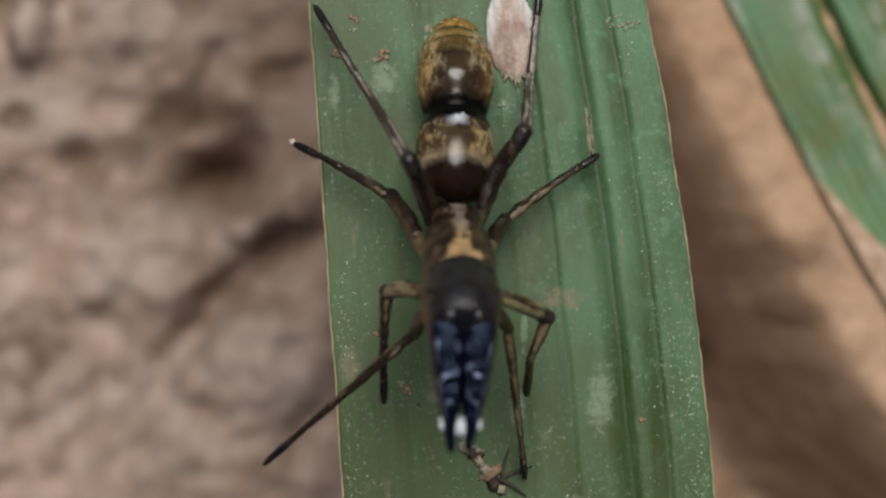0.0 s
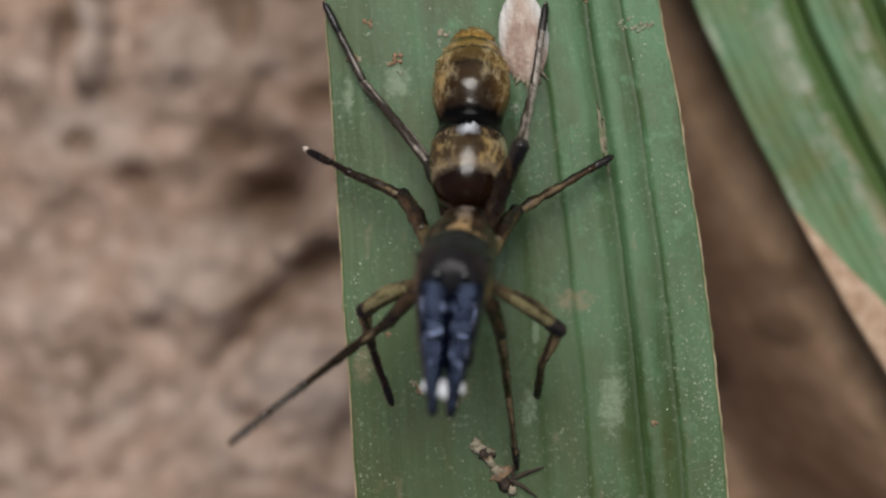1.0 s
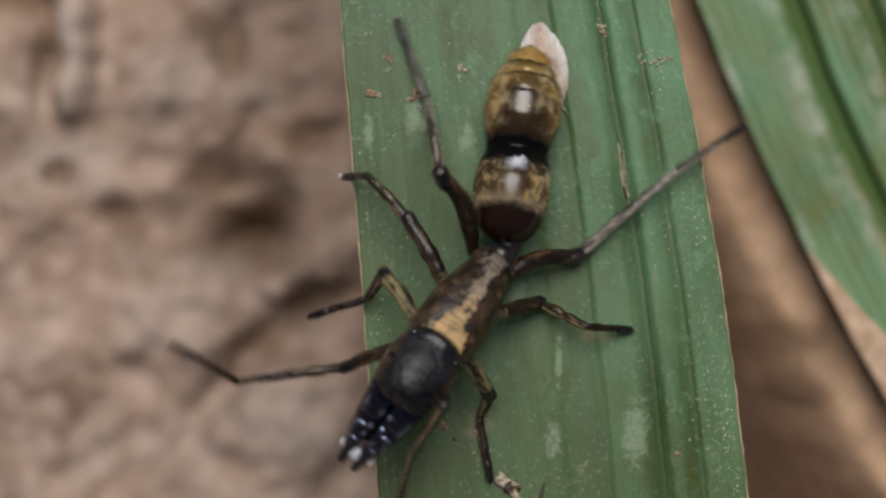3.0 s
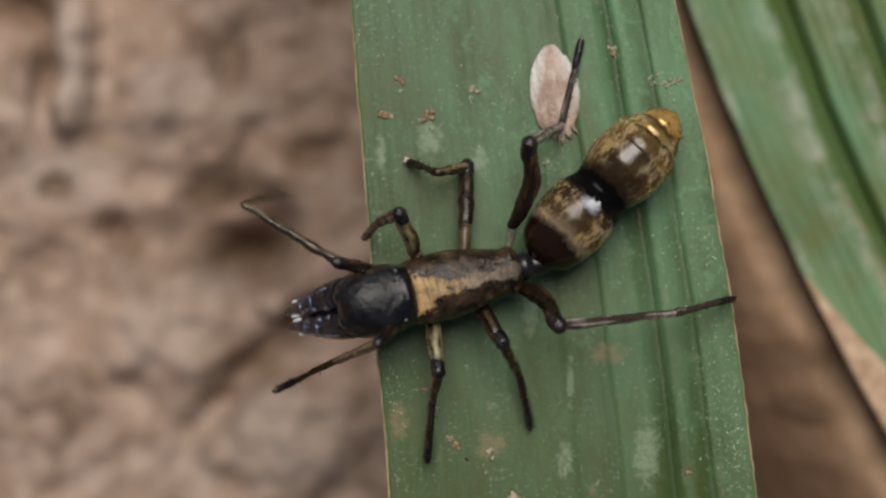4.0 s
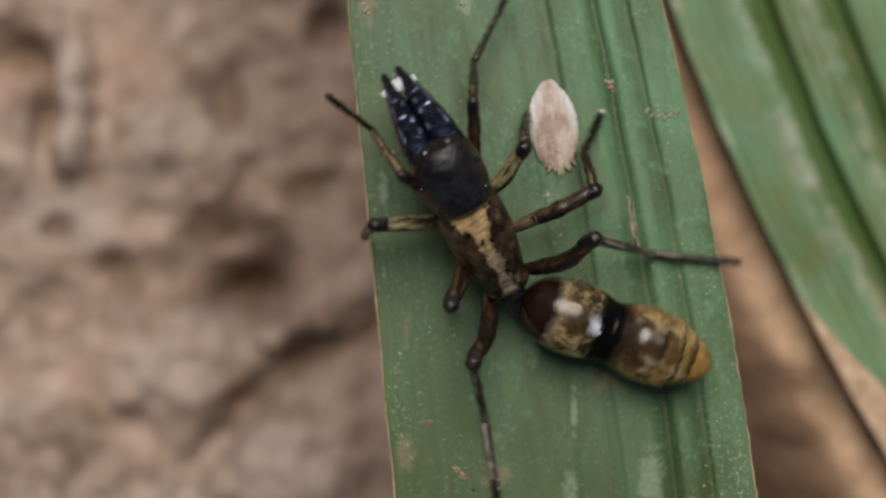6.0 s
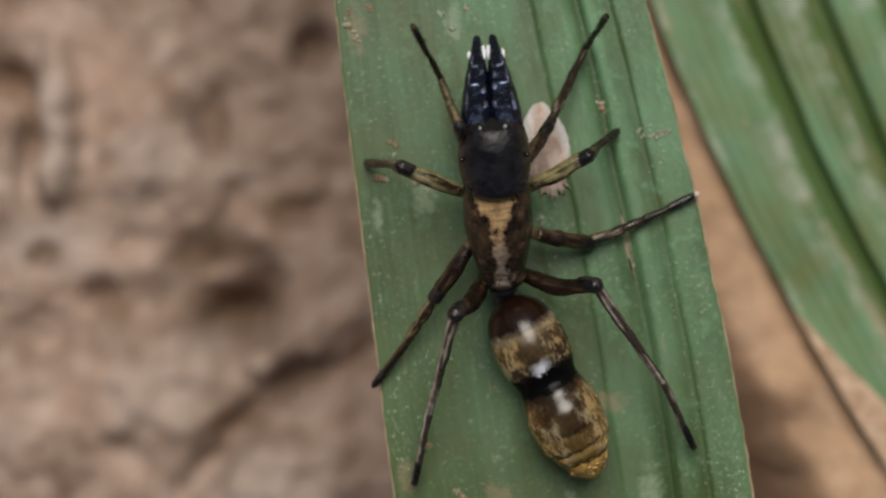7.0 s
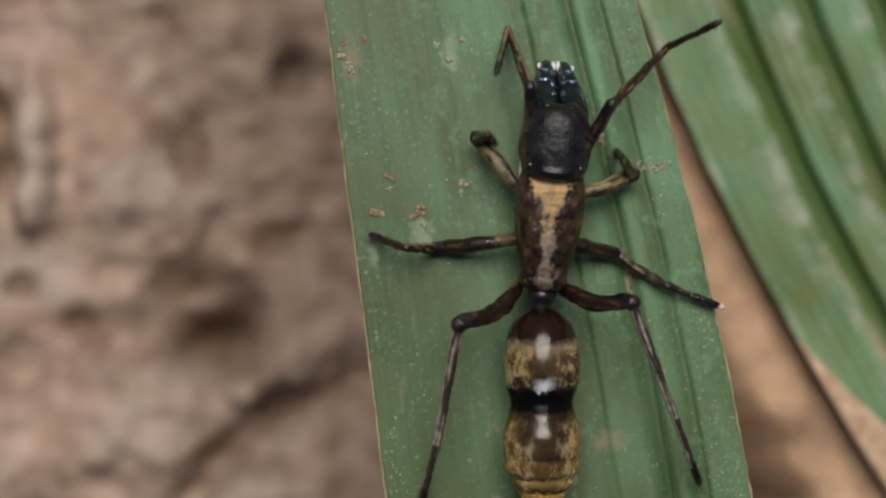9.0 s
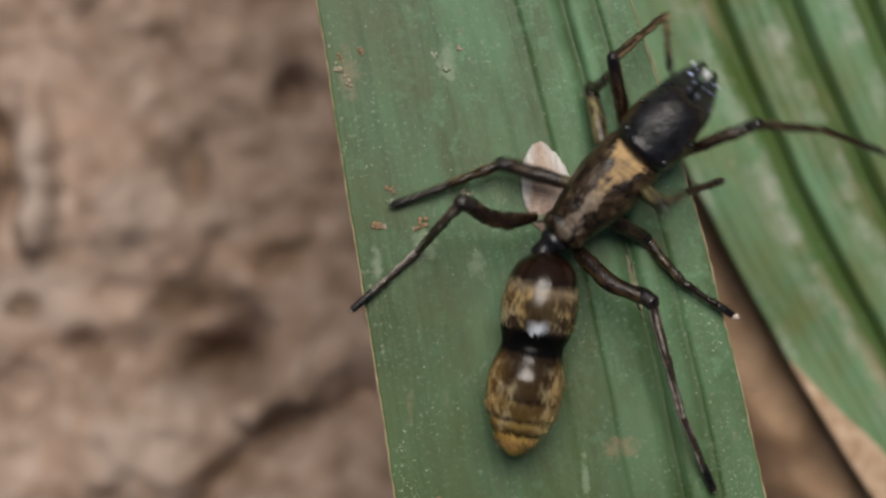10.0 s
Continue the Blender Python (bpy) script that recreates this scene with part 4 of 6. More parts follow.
WAIST_Z = [(2.40,), (2.40,), (2.46,), (2.50,), (2.50,), (2.40,), (2.33,), (2.30,), (2.10,), (1.90,), (1.25,), (1.25,), (1.25,), (1.25,), (1.25,), (1.25,), (1.25,), (1.25,), 
    (1.25,), (1.25,), (1.25,), (1.25,), (1.25,), (1.25,), (1.25,), (1.25,), (1.25,), (1.25,), (1.25,), (1.25,), (1.25,)]
LEG_JOINTS = {}
R1_hip = [(3.00, -0.50, -0.40), (3.00, -0.50, -0.39), (2.99, -0.51, -0.41), (2.99, -0.51, -0.42), (2.97, -0.52, -0.44), (3.01, -0.49, -0.38), 
    (3.00, -0.50, -0.40), (3.01, -0.49, -0.38), (3.00, -0.49, -0.38), (2.97, -0.46, -0.32), (3.11, -0.54, -0.33), (3.00, -0.50, -0.40), 
    (3.05, -0.53, -0.37), (3.25, -0.59, -0.26), (3.03, -0.51, -0.39), (3.00, -0.50, -0.40), (3.03, -0.51, -0.40), (3.05, -0.52, -0.39), 
    (3.03, -0.51, -0.41), (2.91, -0.32, -0.15), (2.92, -0.46, -0.45), (3.01, -0.47, -0.33), (3.00, -0.49, -0.38), (2.77, -0.36, -0.35), 
    (2.99, -0.50, -0.41), (3.13, -0.55, -0.32), (3.09, -0.53, -0.38), (3.27, -0.60, -0.39), (3.41, -0.69, -0.44), (3.52, -0.72, -0.33), 
    (3.59, -0.77, -0.25)]
R1_knee = [(2.00, -0.85, -1.86), (1.93, -0.97, -1.75), (1.68, -1.04, -1.53), (2.08, -1.45, -1.66), (2.12, -1.36, -1.79), (2.13, -1.02, -1.86), 
    (2.10, -0.94, -1.89), (2.29, -0.89, -1.98), (2.72, -1.08, -2.06), (3.26, -1.20, -1.94), (4.53, -1.10, 0.62), (4.31, -1.06, 0.69), 
    (4.45, -1.20, 0.54), (4.76, -1.12, 0.56), (4.64, -1.14, 0.12), (4.58, -1.19, 0.11), (4.69, -1.19, -0.29), (4.69, -1.24, -0.20), (4.58, -1.23, -0.98), 
    (3.43, -1.32, -1.56), (4.34, -1.10, 0.44), (2.80, -1.27, -1.93), (2.90, -1.30, -1.99), (4.35, -1.23, -0.49), (4.32, -1.02, 0.68), 
    (4.60, -1.14, 0.54), (4.73, -1.13, 0.05), (4.95, -1.25, -0.30), (5.03, -1.45, -0.58), (5.16, -1.44, -0.12), (5.18, -1.51, 0.15)]
R1_ankle = [(2.31, -2.60, -3.62), (1.32, -2.61, -3.55), (0.78, -3.14, -2.53), (1.80, -3.26, -3.36), (1.04, -2.47, -3.76), (1.51, -1.87, -4.13), 
    (2.39, -2.23, -4.01), (2.20, -1.88, -4.27), (3.54, -2.18, -4.15), (4.97, -2.87, -2.67), (5.22, -1.96, -1.62), (6.08, -2.81, 0.51), 
    (6.18, -3.01, 0.48), (5.20, -2.07, -1.71), (5.32, -2.33, -1.97), (4.40, -2.11, -2.21), (4.21, -1.81, -2.67), (4.52, -1.84, -2.62), 
    (4.65, -1.98, -3.37), (4.48, -2.40, -3.55), (4.39, -1.65, -2.00), (4.46, -2.82, -2.97), (4.79, -2.52, -3.09), (6.01, -3.03, -1.01), 
    (5.81, -2.02, -1.06), (6.04, -2.51, -0.96), (6.27, -2.66, -1.20), (6.45, -2.72, -1.66), (5.84, -2.56, -2.66), (5.05, -1.79, -2.60), 
    (6.27, -2.85, -1.65)]
R1_toe = [(2.53, -4.11, -5.20), (1.89, -4.43, -4.65), (1.29, -5.15, -3.28), (2.60, -4.87, -4.63), (1.97, -3.42, -5.51), (3.42, -2.59, -4.95), 
    (3.62, -3.64, -5.18), (3.76, -2.91, -5.44), (5.08, -3.57, -4.89), (6.19, -4.65, -3.14), (4.06, -1.59, 0.21), (5.10, -2.97, -1.45), 
    (7.22, -4.77, -0.32), (4.00, -1.81, 0.12), (5.13, -2.36, 0.22), (5.58, -3.94, -2.51), (4.29, -2.81, -4.63), (5.18, -3.46, -3.95), 
    (5.84, -2.35, -1.56), (5.93, -2.82, -1.96), (5.95, -2.02, -0.50), (6.03, -4.36, -2.84), (6.52, -3.86, -3.21), (7.33, -4.74, -1.48), 
    (7.21, -3.04, 0.30), (6.68, -3.38, 0.96), (7.32, -3.74, 0.40), (7.46, -4.38, -0.64), (6.73, -3.18, -0.74), (5.47, -1.62, -0.44), (6.74, -4.13, 0.07)]
LEG_JOINTS["R1"] = (R1_hip, R1_knee, R1_ankle, R1_toe)
L1_hip = [(3.00, 0.50, -0.40), (3.02, 0.49, -0.38), (2.99, 0.50, -0.41), (3.00, 0.50, -0.40), (3.00, 0.50, -0.40), (3.08, 0.45, -0.26), (3.07, 0.43, -0.27), 
    (2.99, 0.51, -0.42), (3.01, 0.48, -0.35), (2.95, 0.48, -0.45), (3.02, 0.51, -0.36), (3.00, 0.50, -0.40), (3.00, 0.50, -0.40), (3.00, 0.50, -0.40), 
    (2.99, 0.49, -0.41), (2.96, 0.49, -0.44), (2.97, 0.49, -0.41), (3.00, 0.50, -0.40), (3.01, 0.50, -0.39), (2.99, 0.50, -0.41), (2.99, 0.50, -0.41), 
    (2.95, 0.49, -0.42), (2.98, 0.50, -0.41), (3.02, 0.51, -0.39), (3.04, 0.51, -0.39), (3.18, 0.52, -0.33), (3.14, 0.52, -0.33), (3.10, 0.52, -0.34), 
    (2.98, 0.50, -0.40), (2.98, 0.50, -0.40), (3.03, 0.54, -0.38)]
L1_knee = [(1.94, 1.16, -1.69), (2.02, 1.09, -1.75), (1.88, 1.07, -1.70), (1.96, 0.95, -1.80), (1.78, 0.95, -1.64), (2.22, 1.04, -1.73), (2.31, 1.18, -1.71), 
    (2.24, 0.95, -2.00), (2.52, 1.03, -2.00), (4.26, 0.86, 0.72), (3.93, 0.92, 1.14), (3.88, 0.89, 1.13), (3.94, 0.88, 1.08), (4.03, 0.99, 0.99), 
    (3.75, 1.07, 1.11), (4.24, 0.86, 0.77), (4.55, 0.85, 0.36), (4.37, 0.93, 0.69), (4.47, 0.97, 0.55), (4.55, 0.74, 0.45), (4.51, 0.67, 0.55), 
    (4.53, 0.90, 0.35), (4.52, 0.84, 0.45), (4.52, 1.15, 0.37), (4.67, 1.10, 0.11), (4.82, 0.71, 0.38), (4.74, 0.71, 0.48), (4.63, 0.86, 0.53), 
    (4.69, 0.85, 0.06), (4.67, 0.90, 0.06), (4.02, 1.87, 0.32)]
L1_ankle = [(1.62, 1.57, -4.13), (1.23, 1.36, -4.11), (0.72, 1.18, -3.92), (0.57, 1.16, -3.86), (0.58, 1.19, -3.82), (1.35, 1.37, -4.05), (1.71, 1.70, -4.09), 
    (1.59, 1.30, -4.39), (2.24, 1.09, -4.48), (4.03, 0.94, -1.76), (5.07, 1.31, -1.06), (4.82, 1.18, -1.17), (4.82, 1.09, -1.25), (4.92, 1.25, -1.33), 
    (4.74, 1.21, -1.18), (4.40, 1.00, -1.72), (4.34, 1.02, -2.13), (4.69, 0.99, -1.79), (4.69, 1.19, -1.93), (4.66, 1.08, -2.03), (4.66, 1.04, -1.92), 
    (4.25, 1.01, -2.13), (4.58, 1.00, -2.04), (4.58, 1.18, -2.13), (4.78, 0.92, -2.38), (6.09, 1.19, -1.72), (5.99, 1.16, -1.63), (5.18, 1.05, -1.90), 
    (5.16, 0.85, -2.39), (5.03, 0.87, -2.42), (5.70, 1.67, -1.51)]
L1_toe = [(1.51, 1.93, -6.30), (1.10, 1.51, -6.30), (0.46, 1.37, -6.09), (-0.01, 1.43, -5.97), (-0.26, 1.31, -5.85), (1.14, 1.50, -6.24), (1.62, 2.01, -6.26), 
    (3.79, 1.40, -4.38), (4.32, 1.40, -3.83), (4.50, 1.36, -3.87), (6.39, 1.66, 0.66), (6.37, 1.44, 0.38), (6.43, 1.41, 0.22), (6.32, 1.53, 0.34), 
    (6.47, 1.46, 0.15), (6.51, 1.30, -1.19), (6.42, 1.45, -1.54), (6.45, 1.54, -0.58), (6.41, 1.61, -0.63), (6.50, 1.62, -0.95), (6.46, 1.62, -0.79), 
    (6.34, 1.53, -1.71), (6.60, 1.37, -1.25), (6.70, 1.34, -1.56), (6.36, 0.82, -0.85), (5.10, 1.50, 0.22), (4.72, 1.37, 0.15), (5.97, 1.12, 0.15), 
    (6.17, 1.06, -0.45), (6.10, 1.06, -0.50), (4.70, 0.73, 0.21)]
LEG_JOINTS["L1"] = (L1_hip, L1_knee, L1_ankle, L1_toe)
R2_hip = [(2.20, -0.72, -0.60), (2.22, -0.79, -0.61), (2.21, -0.88, -0.66), (2.21, -0.93, -0.72), (2.18, -1.02, -0.73), (2.26, -0.81, -0.60), 
    (2.26, -0.77, -0.63), (2.24, -0.76, -0.65), (2.47, -0.46, -0.33), (2.43, -0.56, -0.41), (2.45, -0.73, -0.28), (2.45, -0.78, -0.23), 
    (2.46, -0.75, -0.27), (2.47, -0.75, -0.27), (2.40, -0.58, -0.44), (2.42, -0.63, -0.45), (2.46, -0.69, -0.48), (2.33, -0.50, -0.50), 
    (2.46, -0.69, -0.44), (2.46, -0.70, -0.44), (2.38, -0.56, -0.46), (2.34, -0.42, -0.41), (2.36, -0.52, -0.43), (2.28, -0.45, -0.47), 
    (2.30, -0.45, -0.52), (2.37, -0.53, -0.42), (2.32, -0.41, -0.38), (2.40, -0.48, -0.33), (2.40, -0.49, -0.35), (2.41, -0.47, -0.30), 
    (2.40, -0.55, -0.57)]
R2_knee = [(1.01, -1.47, -1.47), (1.23, -1.78, -1.49), (1.41, -2.05, -1.52), (1.53, -2.08, -1.69), (1.53, -2.27, -1.58), (1.47, -1.97, -1.47), 
    (1.43, -1.76, -1.66), (1.39, -1.66, -1.75), (1.91, -1.65, -1.33), (1.65, -1.59, -1.43), (2.81, -1.72, 0.99), (2.76, -1.81, 1.02), 
    (2.84, -1.78, 0.96), (2.97, -1.73, 0.96), (2.79, -2.05, -1.09), (3.19, -2.09, -0.41), (3.33, -2.03, -0.92), (3.22, -1.73, 0.13), 
    (3.35, -2.08, -0.30), (3.25, -2.14, -0.26), (3.12, -1.97, -0.04), (2.88, -1.95, -0.73), (3.05, -1.99, -0.70), (3.31, -1.72, -0.30), 
    (3.14, -1.75, 0.05), (3.00, -1.96, -0.95), (2.92, -1.85, -0.92), (2.41, -1.67, -1.47), (2.40, -1.69, -1.48), (2.31, -1.57, -1.52), 
    (2.35, -1.17, 0.96)]
R2_ankle = [(1.34, -1.51, -2.52), (1.24, -1.80, -2.59), (1.08, -2.00, -2.57), (1.16, -1.91, -2.71), (1.18, -2.10, -2.61), (1.24, -1.97, -2.55), 
    (1.32, -1.66, -2.75), (1.44, -1.48, -2.84), (1.81, -1.46, -2.40), (1.64, -1.91, -2.48), (3.32, -1.67, 0.02), (3.19, -1.74, 0.01), 
    (3.25, -1.70, -0.05), (3.21, -1.64, -0.11), (3.23, -1.98, -0.08), (3.15, -1.56, -1.38), (3.10, -1.64, -1.92), (3.22, -1.83, -0.97), 
    (3.10, -2.50, -1.28), (2.96, -2.43, -1.28), (2.91, -2.19, -1.10), (2.53, -1.86, -1.77), (2.69, -1.90, -1.74), (3.12, -1.49, -1.36), 
    (3.17, -2.21, -0.95), (3.35, -1.62, 0.04), (3.29, -1.55, 0.07), (3.16, -1.86, -0.69), (3.06, -1.72, -0.60), (2.96, -1.70, -0.64), 
    (3.04, -1.45, 0.16)]
R2_toe = [(1.79, -1.46, -3.95), (1.56, -1.77, -4.06), (0.95, -1.69, -4.03), (0.99, -1.44, -4.13), (0.93, -1.69, -4.04), (1.48, -1.87, -4.02), 
    (1.86, -1.29, -4.10), (2.17, -0.99, -4.05), (1.46, -1.08, -3.81), (2.15, -2.81, -3.57), (3.50, -1.42, -1.45), (3.43, -1.49, -1.45), 
    (3.42, -1.48, -1.53), (3.51, -1.21, -1.51), (3.27, -2.13, -1.57), (2.98, -1.57, -2.87), (2.35, -1.27, -3.16), (2.88, -1.88, -2.43), 
    (2.86, -3.29, -2.53), (2.69, -3.04, -2.62), (2.64, -2.64, -2.50), (1.86, -1.98, -3.11), (1.87, -1.61, -2.97), (2.42, -1.22, -2.66), 
    (3.17, -2.95, -2.26), (3.50, -1.58, -1.46), (3.49, -1.40, -1.41), (4.13, -2.33, -1.74), (3.46, -1.80, -2.04), (3.31, -1.86, -2.09), 
    (3.80, -1.95, -1.03)]
LEG_JOINTS["R2"] = (R2_hip, R2_knee, R2_ankle, R2_toe)
L2_hip = [(2.30, 0.81, -0.61), (2.32, 0.85, -0.68), (2.27, 0.91, -0.72), (2.24, 0.98, -0.75), (2.23, 0.96, -0.78), (2.33, 0.82, -0.66), (2.41, 0.88, -0.77), 
    (2.19, 0.88, -0.81), (2.41, 0.67, -0.54), (2.40, 0.62, -0.48), (2.36, 0.44, -0.52), (2.37, 0.42, -0.54), (2.37, 0.41, -0.55), (2.38, 0.37, -0.52), 
    (2.45, 0.72, -0.30), (2.37, 0.53, -0.48), (2.35, 0.45, -0.46), (2.43, 0.65, -0.44), (2.46, 0.69, -0.43), (2.47, 0.72, -0.43), (2.53, 0.92, -0.40), 
    (2.39, 0.54, -0.44), (2.45, 0.68, -0.50), (2.46, 0.70, -0.47), (2.47, 0.68, -0.45), (2.43, 0.63, -0.46), (2.39, 0.59, -0.44), (2.41, 0.61, -0.46), 
    (2.54, 0.73, -0.42), (2.46, 0.66, -0.44), (2.34, 0.51, -0.41)]
L2_knee = [(1.73, 2.05, -1.55), (1.96, 2.05, -1.76), (1.76, 2.10, -1.75), (1.73, 2.21, -1.73), (1.67, 2.12, -1.81), (1.96, 2.00, -1.75), (2.43, 1.98, -2.00), 
    (1.54, 1.84, -1.98), (2.58, 1.73, -1.79), (2.28, 1.51, -1.86), (2.70, 1.94, 0.09), (2.62, 1.89, 0.19), (2.59, 1.87, 0.19), (2.50, 1.94, -0.03), 
    (2.87, 1.73, 0.94), (2.99, 1.94, 0.13), (2.90, 2.00, -0.34), (3.25, 2.04, -0.06), (3.39, 2.01, -0.10), (3.33, 2.12, -0.24), (3.14, 2.43, -0.13), 
    (2.74, 2.13, -0.70), (3.18, 1.97, -1.23), (3.31, 2.08, -0.78), (3.58, 1.89, -0.40), (3.55, 1.74, -0.94), (3.46, 1.67, -1.07), (3.48, 1.59, -1.23), 
    (3.74, 1.84, -0.15), (3.63, 1.81, -0.20), (3.25, 1.73, -1.04)]
L2_ankle = [(1.82, 1.75, -2.60), (1.82, 1.57, -2.74), (1.41, 1.67, -2.70), (1.38, 1.88, -2.72), (1.35, 1.69, -2.78), (1.84, 1.56, -2.75), (2.30, 1.84, -3.09), 
    (2.02, 2.10, -2.94), (2.65, 1.78, -2.89), (2.45, 1.73, -2.93), (2.92, 2.62, -0.74), (2.81, 2.55, -0.67), (2.77, 2.51, -0.69), (2.46, 2.68, -0.84), 
    (3.01, 1.91, -0.14), (2.72, 2.13, -0.92), (2.32, 2.40, -1.18), (2.68, 2.23, -0.98), (3.05, 2.24, -1.12), (2.95, 2.42, -1.23), (2.60, 2.75, -1.04), 
    (2.35, 2.41, -1.69), (3.09, 1.72, -2.30), (2.73, 1.50, -1.51), (3.03, 1.34, -1.18), (3.70, 1.58, 0.14), (3.82, 1.67, -0.03), (4.16, 1.46, -0.38), 
    (4.09, 1.27, -1.03), (4.00, 1.22, -1.05), (3.62, 1.66, -0.01)]
L2_toe = [(1.32, 1.80, -4.02), (1.14, 1.54, -4.08), (0.57, 1.59, -3.95), (0.47, 1.81, -3.91), (0.47, 1.55, -3.98), (1.26, 1.48, -4.14), (1.96, 1.75, -4.55), 
    (2.86, 2.50, -4.12), (2.84, 2.15, -4.33), (3.29, 2.38, -3.98), (3.40, 4.00, -1.10), (3.23, 3.96, -0.98), (3.21, 3.92, -0.96), (2.60, 4.17, -0.94), 
    (3.18, 1.98, -1.63), (2.07, 2.54, -2.21), (1.37, 3.02, -2.16), (1.80, 2.37, -2.19), (2.71, 2.82, -2.46), (2.42, 3.05, -2.48), (2.04, 3.44, -2.24), 
    (1.57, 2.97, -2.85), (2.90, 1.41, -3.75), (1.91, 0.91, -2.62), (2.26, 0.73, -2.31), (3.44, 1.30, -1.31), (4.21, 1.57, -1.47), (4.55, 1.16, -1.80), 
    (4.67, 0.88, -2.36), (4.47, 0.86, -2.43), (4.03, 1.67, -1.45)]
LEG_JOINTS["L2"] = (L2_hip, L2_knee, L2_ankle, L2_toe)
R3_hip = [(0.80, -0.77, -0.37), (0.72, -0.79, -0.34), (0.63, -0.86, -0.24), (0.61, -0.87, -0.24), (0.59, -0.87, -0.17), (0.68, -0.83, -0.25), 
    (0.92, -0.80, -0.37), (1.00, -0.79, -0.39), (1.24, -0.66, -0.45), (1.32, -0.59, -0.44), (1.25, -0.86, -0.56), (1.22, -0.98, -0.58), 
    (1.22, -0.97, -0.59), (1.27, -1.01, -0.61), (1.10, -1.09, -0.60), (1.25, -1.10, -0.18), (1.35, -1.13, -0.27), (1.41, -1.17, -0.25), 
    (1.29, -0.70, -0.51), (1.27, -0.68, -0.51), (1.31, -0.59, -0.48), (1.16, -0.71, -0.50), (1.26, -0.62, -0.48), (1.36, -0.54, -0.45), 
    (1.41, -0.50, -0.40), (1.40, -0.14, -0.42), (1.29, -0.02, -0.37), (1.39, -0.19, -0.11), (1.43, -0.31, -0.23), (1.41, -0.35, -0.27), 
    (1.27, -0.21, -0.19)]
R3_knee = [(-0.82, -1.40, -0.12), (-0.90, -1.40, -0.04), (-0.92, -1.52, 0.20), (-0.95, -1.54, 0.20), (-0.93, -1.52, 0.40), (-0.88, -1.48, 0.20), 
    (-0.57, -1.66, -0.09), (-0.42, -1.78, -0.12), (0.04, -1.93, -0.48), (0.43, -2.07, -0.16), (0.76, -2.45, -1.10), (0.72, -2.59, -1.08), 
    (0.72, -2.57, -1.12), (0.97, -2.64, -1.16), (0.37, -2.62, -1.03), (0.97, -2.65, 0.59), (1.35, -2.80, 0.26), (1.56, -2.83, 0.28), 
    (0.68, -2.25, -1.07), (0.52, -2.13, -1.13), (0.46, -1.80, -1.41), (-0.15, -1.73, -1.03), (-0.07, -1.60, -1.07), (0.17, -1.49, -1.32), 
    (0.38, -1.50, -1.40), (1.09, -1.72, -1.12), (1.28, -1.61, -1.10), (1.25, -1.46, -1.30), (1.04, -1.54, -1.40), (1.02, -1.60, -1.43), 
    (1.58, -1.58, -1.24)]
R3_ankle = [(-1.62, -2.53, 0.11), (-1.64, -2.56, 0.22), (-1.60, -2.70, 0.56), (-1.52, -2.79, 0.47), (-1.53, -2.73, 0.76), (-1.61, -2.66, 0.42), 
    (-1.35, -2.83, -0.01), (-1.25, -2.90, -0.17), (-0.66, -3.11, -0.77), (-0.28, -3.15, -0.69), (1.59, -2.53, 0.02), (1.59, -2.57, 0.02), 
    (1.58, -2.58, -0.01), (1.86, -2.52, -0.09), (0.82, -2.79, 0.28), (0.67, -3.36, -0.58), (1.19, -3.31, -1.04), (1.94, -2.97, -1.06), 
    (0.93, -3.59, -1.40), (0.83, -3.46, -1.45), (0.75, -3.16, -1.57), (-0.44, -3.09, -0.87), (-0.24, -2.99, -1.07), (0.17, -2.88, -1.44), 
    (0.29, -2.90, -1.35), (0.46, -2.97, -1.06), (0.79, -2.92, -1.16), (0.91, -2.82, -1.24), (0.81, -2.92, -1.34), (0.69, -2.95, -1.33), 
    (1.43, -2.97, -1.22)]
R3_toe = [(-2.49, -3.62, 0.19), (-2.49, -3.66, 0.44), (-2.42, -3.80, 0.86), (-2.29, -3.94, 0.71), (-2.34, -3.83, 1.08), (-2.58, -3.67, 0.53), 
    (-2.31, -3.84, -0.14), (-2.18, -3.89, -0.50), (-1.40, -4.15, -1.34), (-0.86, -4.12, -1.52), (2.03, -2.96, -1.24), (2.03, -3.01, -1.24), 
    (1.98, -3.04, -1.27), (2.43, -2.92, -1.30), (0.66, -2.83, -1.11), (0.41, -4.41, -1.47), (0.90, -4.22, -2.06), (2.00, -3.62, -2.30), 
    (1.34, -4.88, -1.75), (1.23, -4.76, -1.79), (1.32, -4.42, -1.82), (-0.57, -4.48, -0.82), (-0.23, -4.39, -1.15), (0.48, -4.23, -1.65), 
    (0.42, -4.29, -1.37), (0.06, -4.31, -1.03), (0.51, -4.29, -1.11), (0.92, -4.22, -1.24), (0.90, -4.32, -1.36), (0.76, -4.35, -1.35), 
    (1.69, -4.35, -1.25)]
LEG_JOINTS["R3"] = (R3_hip, R3_knee, R3_ankle, R3_toe)
